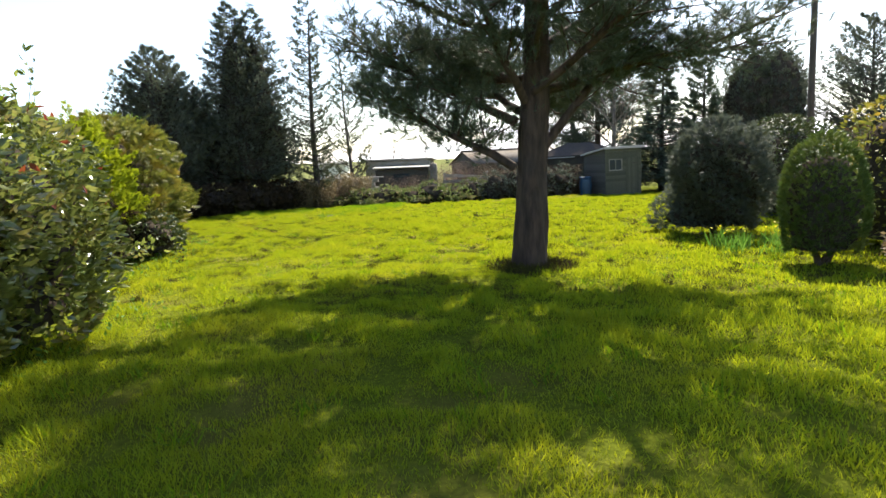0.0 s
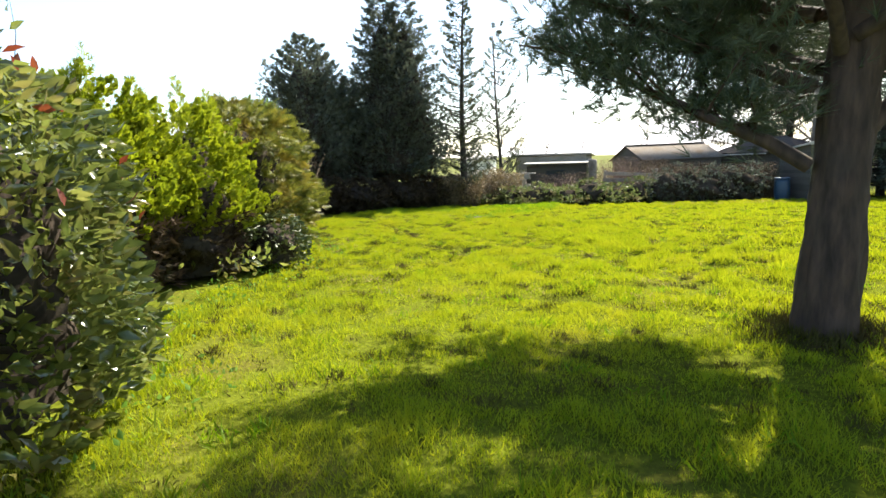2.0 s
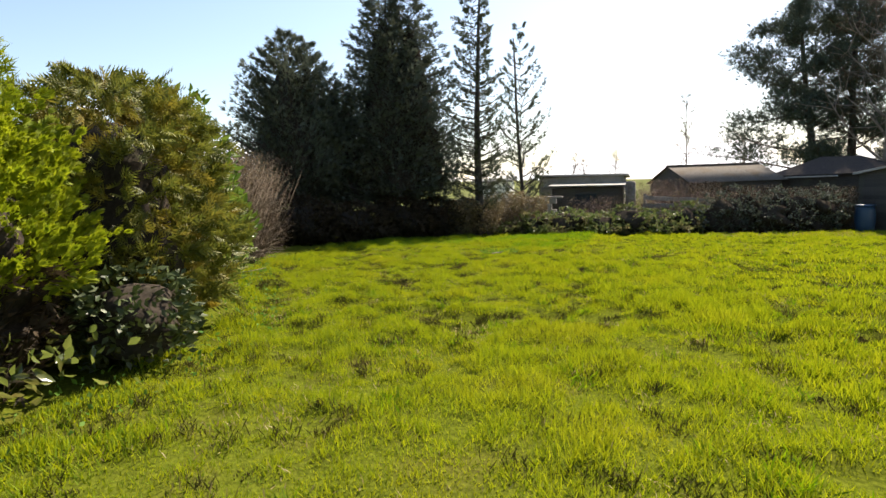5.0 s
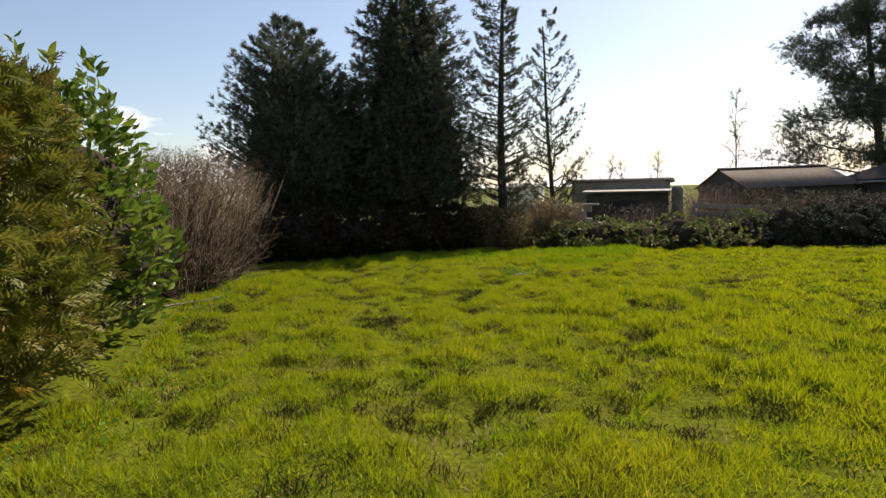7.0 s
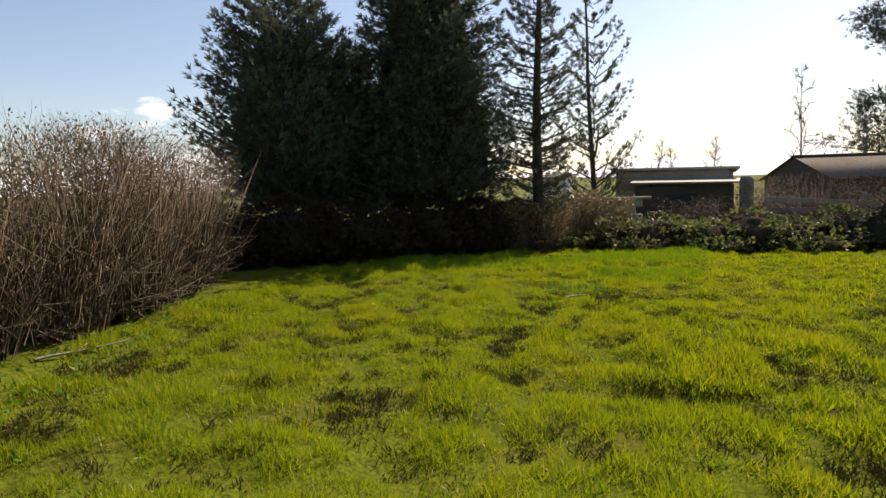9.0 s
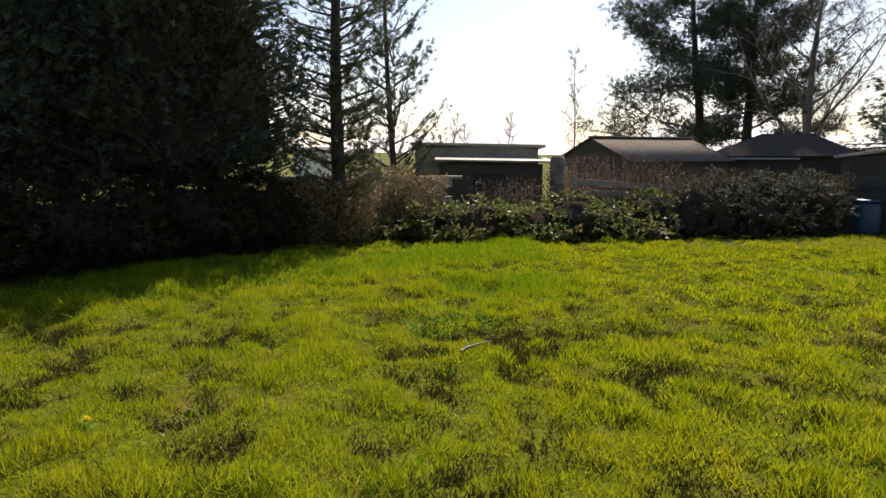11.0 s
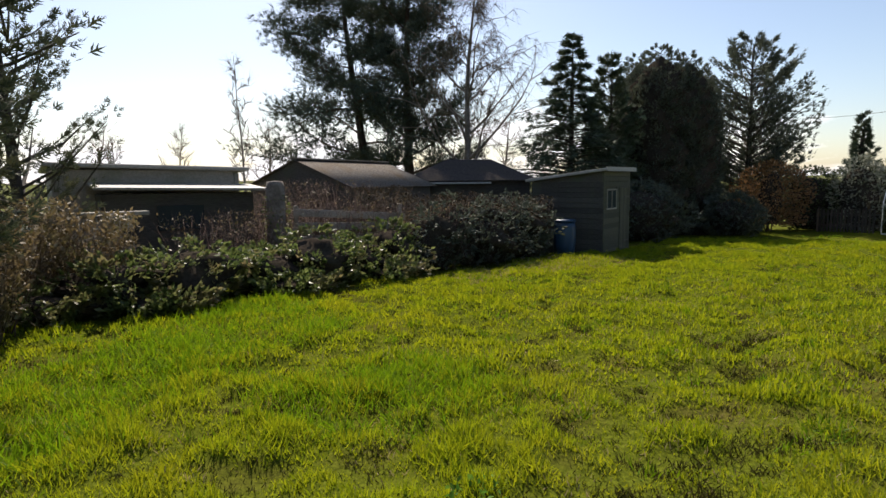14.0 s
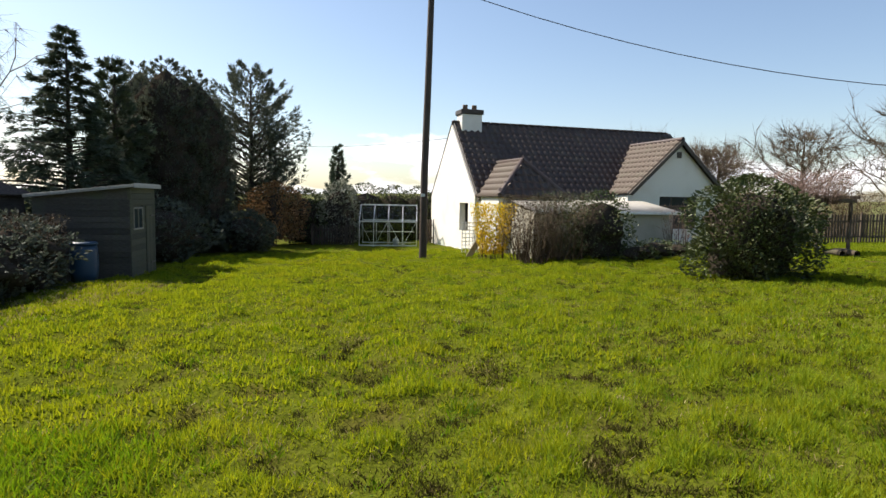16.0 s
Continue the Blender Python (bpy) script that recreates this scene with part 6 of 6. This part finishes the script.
stems("downpipe", [([(-0.08, 3.2, 1.4), (-0.08, 3.2, 1.9), (-0.08, 3.2, 2.1)], [0.035] * 3)], M["white_paint"], house, 8)
stems("waste_pipe", [([(-0.08, 4.0, 0.35), (-0.08, 3.0, 0.15), (-0.08, 1.6, 0.05)], [0.05] * 3)], M["dark_paint"], house, 8)
block("plinth", (0.04, hd, 0.3), (-0.03, hd / 2, 0.0), M["block"], house, bevel=0.004)

# ---- greenhouse ----
gh = thing("greenhouse", 24.6, 22.65, "small aluminium greenhouse with clear panes", "greenhouse", -82)
gl, gd, ge, gr = 2.7, 1.9, 1.18, 1.95
for k in range(5):
    x = -gl / 2 + gl * k / 4
    for s in (-1, 1):
        block("upright", (0.028, 0.028, ge), (x, s * gd / 2, ge / 2), M["alu"], gh, bevel=0.004)
        ang = math.degrees(math.atan2(gr - ge, gd / 2))
        block("rafter", (0.028, math.hypot(gr - ge, gd / 2), 0.04), (x, s * gd / 4, (ge + gr) / 2), M["alu"], gh, (-s * ang, 0, 0), 0.004)
for s in (-1, 1):
    for z in (0.05, ge):
        block("rail", (gl, 0.045, 0.05), (0, s * gd / 2, z), M["alu"], gh, bevel=0.004)
block("ridge_bar", (gl + 0.04, 0.05, 0.06), (0, 0, gr), M["alu"], gh, bevel=0.006)
for k in range(4):
    x = -gl / 2 + gl * (k + 0.5) / 4
    for s in (-1, 1):
        pn = block("pane", (gl / 4 - 0.05, 0.005, ge - 0.1), (x, s * gd / 2, ge / 2 + 0.02), M["clear"], gh, bevel=0)
        ang = math.degrees(math.atan2(gr - ge, gd / 2))
        block("roof_pane", (gl / 4 - 0.05, math.hypot(gr - ge, gd / 2) - 0.08, 0.005), (x, s * gd / 4, (ge + gr) / 2), M["clear"], gh, (-s * ang, 0, 0), 0)
    block("brace", (0.018, 0.018, 1.35), (x, -gd / 2 + 0.02, ge / 2), M["alu"], gh, (0, 28 if k % 2 else -28, 0), 0.003)
block("staging", (gl - 0.2, 0.5, 0.04), (0, 0.5, 0.62), M["grey_wood"], gh)
for s in (-1, 1):
    poly("end_pane", [(s * gl / 2, -gd / 2, 0.05), (s * gl / 2, gd / 2, 0.05), (s * gl / 2, gd / 2, ge), (s * gl / 2, 0, gr - 0.05), (s * gl / 2, -gd / 2, ge)], [(0, 1, 2, 3, 4)], M["clear"], gh, 0.004)
t = thing("watering_can", 24.0, 22.2, "galvanised watering can inside the greenhouse", "watering can")
lathe("body", [(0, 0), (0.15, 0), (0.15, 0.3), (0.13, 0.32), (0, 0.32)], M["can"], t)
stems("spout", [([(0.14, 0, 0.06), (0.3, 0, 0.25), (0.42, 0, 0.38)], [0.025, 0.02, 0.018])], M["can"], t)
stems("handle", [([(-0.14, 0, 0.1), (-0.26, 0, 0.25), (-0.1, 0, 0.42), (0.08, 0, 0.33)], [0.012] * 4)], M["can"], t)


def picket(x0, y0, x1, y1, h, label, step=0.14, material="fence_wood", group="picket fences"):
    ln = math.hypot(x1 - x0, y1 - y0)
    t = thing("picket_fence", x0, y0, label, "fence", math.degrees(math.atan2(y1 - y0, x1 - x0)), group)
    n = int(ln / step)
    first = None
    for k in range(n):
        dz = float(gz(x0 + (x1 - x0) * k / n, y0 + (y1 - y0) * k / n) - gz(x0, y0))
        if first is None:
            first = poly("picket", [(-0.04, 0, 0.02), (0.04, 0, 0.02), (0.04, 0, h - 0.06), (0, 0, h), (-0.04, 0, h - 0.06)], [(0, 1, 2, 3, 4)], M[material], t, 0.02)
            ob = first
        else:
            ob = new("picket", first.data)
            ob.parent = t
        ob.matrix_basis = pose(k * step, 0, dz, 0, rng.uniform(-1.5, 1.5), 0)
    for z in (0.3, h * 0.75):
        block("rail", (ln, 0.03, 0.08), (ln / 2, 0.03, z + float(gz((x0 + x1) / 2, (y0 + y1) / 2) - gz(x0, y0))), M[material], t, (0, math.degrees(math.atan2(float(gz(x0, y0) - gz(x1, y1)), ln)), 0))
    for k in range(int(ln / 1.9) + 1):
        block("post", (0.08, 0.08, h + 0.1), (min(k * 1.9, ln), 0.07, h / 2 + float(gz(x0 + (x1 - x0) * k * 1.9 / ln, y0 + (y1 - y0) * k * 1.9 / ln) - gz(x0, y0))), M[material], t)


picket(24.9, 26.6, 24.4, 24.2, 1.0, "dark picket fence beside the greenhouse")
picket(25.0, 21.1, 25.9, 20.4, 1.25, "short picket fence between greenhouse and house")
picket(24.6, 4.4, 26.2, -7.5, 1.35, "dark picket fence along the end of the lawn")

# ---- pole and wires ----
pole = thing("utility_pole", 16.35, 19.93, "dark creosoted wooden utility pole leaning slightly", "pole")
stems("shaft", [([(0, 0, -0.4), (0.0, -0.03, 3), (-0.03, -0.12, 6), (-0.06, -0.22, 9.9)], [0.135, 0.125, 0.115, 0.10])], M["pole"], pole, 14)
lathe("insulator", [(0, 9.6), (0.05, 9.6), (0.06, 9.7), (0.03, 9.8), (0, 9.8)], M["white_paint"], pole, (-0.2, -0.2, 0), 10)
block("warning_plate", (0.14, 0.02, 0.1), (-0.13, 0, 2.2), M["alu"], pole, (0, 0, 90), 0.003)


def wire(name, a, b, sag, r, label):
    a, b = np.array(a, float), np.array(b, float)
    s = np.linspace(0, 1, 24)[:, None]
    pts = a + (b - a) * s - np.array([0, 0, 1]) * sag * 4 * s * (1 - s)
    v, q = tubes([(pts, np.full(24, r))], 6)
    tagged(link(name, raw(name, v, q, True), M["wire"]), label, "cable")


wire("overhead_cable", (16.25, 19.68, 8.75), (19.5, -18, 8.6), 3.2, 0.014, "black overhead cable slung from the pole")
wire("overhead_wire", (23.5, 19.3, 4.4), (48, 40, 6.5), 0.5, 0.012, "thin black wire from the gable")
wire("overhead_wire", (27.0, 9.5, 4.0), (46, -10, 4.8), 0.4, 0.012, "thin black wire from the house end")

# ---- shrubs before the house ----
t = twiggy("forsythia_bush", 16.0, 17.5, 1.95, 0.85, "forsythia covered in bright yellow blossom", "bush", 200, "twig", "forsythia", 5200, (0.05, 0.09), up=1.6)
twiggy("bare_shrub", 15.0, 16.3, 2.2, 1.1, "brown leafless shrub before the lean-to", "shrub", 900, "twig", "dead_spray", 3000, group="bare shrubs", thick=1.7)
twiggy("bare_shrub", 15.6, 15.2, 2.3, 1.15, "brown leafless shrub before the lean-to", "shrub", 800, "twig", "evergreen", 4500, group="bare shrubs", thick=2.0)
bushy("olive_bush", 15.9, 14.0, 2.3, 1.1, "olive-green evergreen bush before the lean-to", "bush", 2600, "evergreen", SMALL, (0.07, 0.12), 101, 0.1, egg, amp=0.2, depth=0.5)
for k, (x, y, h) in enumerate([(15.2, 12.9, 0.6), (16.0, 12.2, 0.7), (16.4, 11.4, 0.6)]):
    bushy("low_shrub", x, y, h, 0.6, "low dark shrub at the lean-to", "shrub", 500, "evergreen", SMALL, (0.06, 0.1), 110 + k, 0, dome, stem=False, group="low shrubs")
twiggy("climbing_rose", 18.0, 10.9, 1.9, 0.6, "bare climbing rose against the wing wall", "shrub", 240, "twig_red", "bramble", 80)
bushy("round_bush", 10.75, 11.35, 2.45, 1.27, "large rounded dark evergreen bush on the lawn", "bush", 9500, "evergreen", BROAD, (0.08, 0.13), 103, 0.02, egg, amp=0.34, depth=0.3, core=0.7)
t = thing("trellis", 18.3, 18.35, "white square trellis panel leaning by the forsythia", "trellis", -70)
for k in range(6):
    block("lath", (0.03, 0.015, 1.25), (-0.35 + 0.14 * k, 0, 0.62), M["white_paint"], t, bevel=0.002)
for k in range(9):
    block("cross_lath", (0.76, 0.015, 0.03), (0, -0.016, 0.08 + 0.14 * k), M["white_paint"], t, bevel=0.002)
t = thing("plank", 16.9, 18.1, "brown plank leaning near the forsythia", "plank", -70)
block("board", (0.2, 0.04, 1.1), (0, 0, 0.45), M["plank"], t, (0, 32, 0))
# pergola with a bare climber
t = thing("pergola", 18.6, 6.2, "timber pergola under a bare pinkish climber", "pergola", -62)
for x in (-1.4, 1.4):
    for y in (-0.6, 0.6):
        block("post", (0.1, 0.1, 1.9), (x, y, 0.93), M["fence_wood"], t)
for y in (-0.6, 0.6):
    block("beam", (3.4, 0.07, 0.14), (0, y, 1.93), M["fence_wood"], t)
for k in range(7):
    block("rafter", (0.06, 1.8, 0.1), (-1.4 + 0.47 * k, 0, 2.05), M["fence_wood"], t)
twiggy("bare_climber", 18.6, 6.2, 1.2, 2.3, "bare pinkish climber sprawling over the pergola", "climber", 2600, "twig_red", "blossom", 2600, (0.05, 0.09), 0.6, -62, 0.35, dz=1.8, thick=2.6)
t = thing("log_seat", 17.2, 5.6, "rough log and stone heap below the pergola", "log")
stems("log", [([(-0.7, 0, 0.14), (0, 0.05, 0.16), (0.7, 0, 0.13)], [0.10, 0.12, 0.09])], M["earth"], t, 10)
stems("log", [([(-0.4, 0.3, 0.12), (0.1, 0.25, 0.13), (0.6, 0.35, 0.11)], [0.09, 0.10, 0.08])], M["earth"], t, 10)
for k, (x, y, top, s) in enumerate([(46, 6, 6.8, 3.6), (42, 2, 5.5, 3.0), (38, -3, 6.5, 3.4), (36, -8, 8.0, 4.0), (48, -1, 6, 3.5), (50, 12, 5.5, 3.2)]):
    bare_tree("bare_tree", x, y, top, "bare spreading tree beyond the garden", 0.22, s * 1.45, n1=20, n2=9, n3=11, material="twig", first=0.16, twig=1.5, rise=0.62, thick=2.4)
for k, (x, y) in enumerate([(29.6, 8.6), (29.8, 5.4), (30.5, 2.0), (31.5, -2.0), (32, -6.0), (33, -10)]):
    twiggy("hedgerow_shrub", x, y, 2.6, 1.9, "russet leafless hedgerow shrub behind the fence", "shrub", 1300, "twig", "bramble", 3200, (0.07, 0.12), group="hedgerow", thick=3.0)
# field hut and hedgerow far behind the cypresses
t = thing("field_hut", -9.3, 55, "pale field hut beyond the garden wall", "hut")
block("body", (3.0, 2.5, 2.6), (0, 0, 1.3), M["render"], t)
block("roof", (3.6, 3.1, 0.15), (0, 0, 2.68), M["felt"], t, (4, 0, 0))
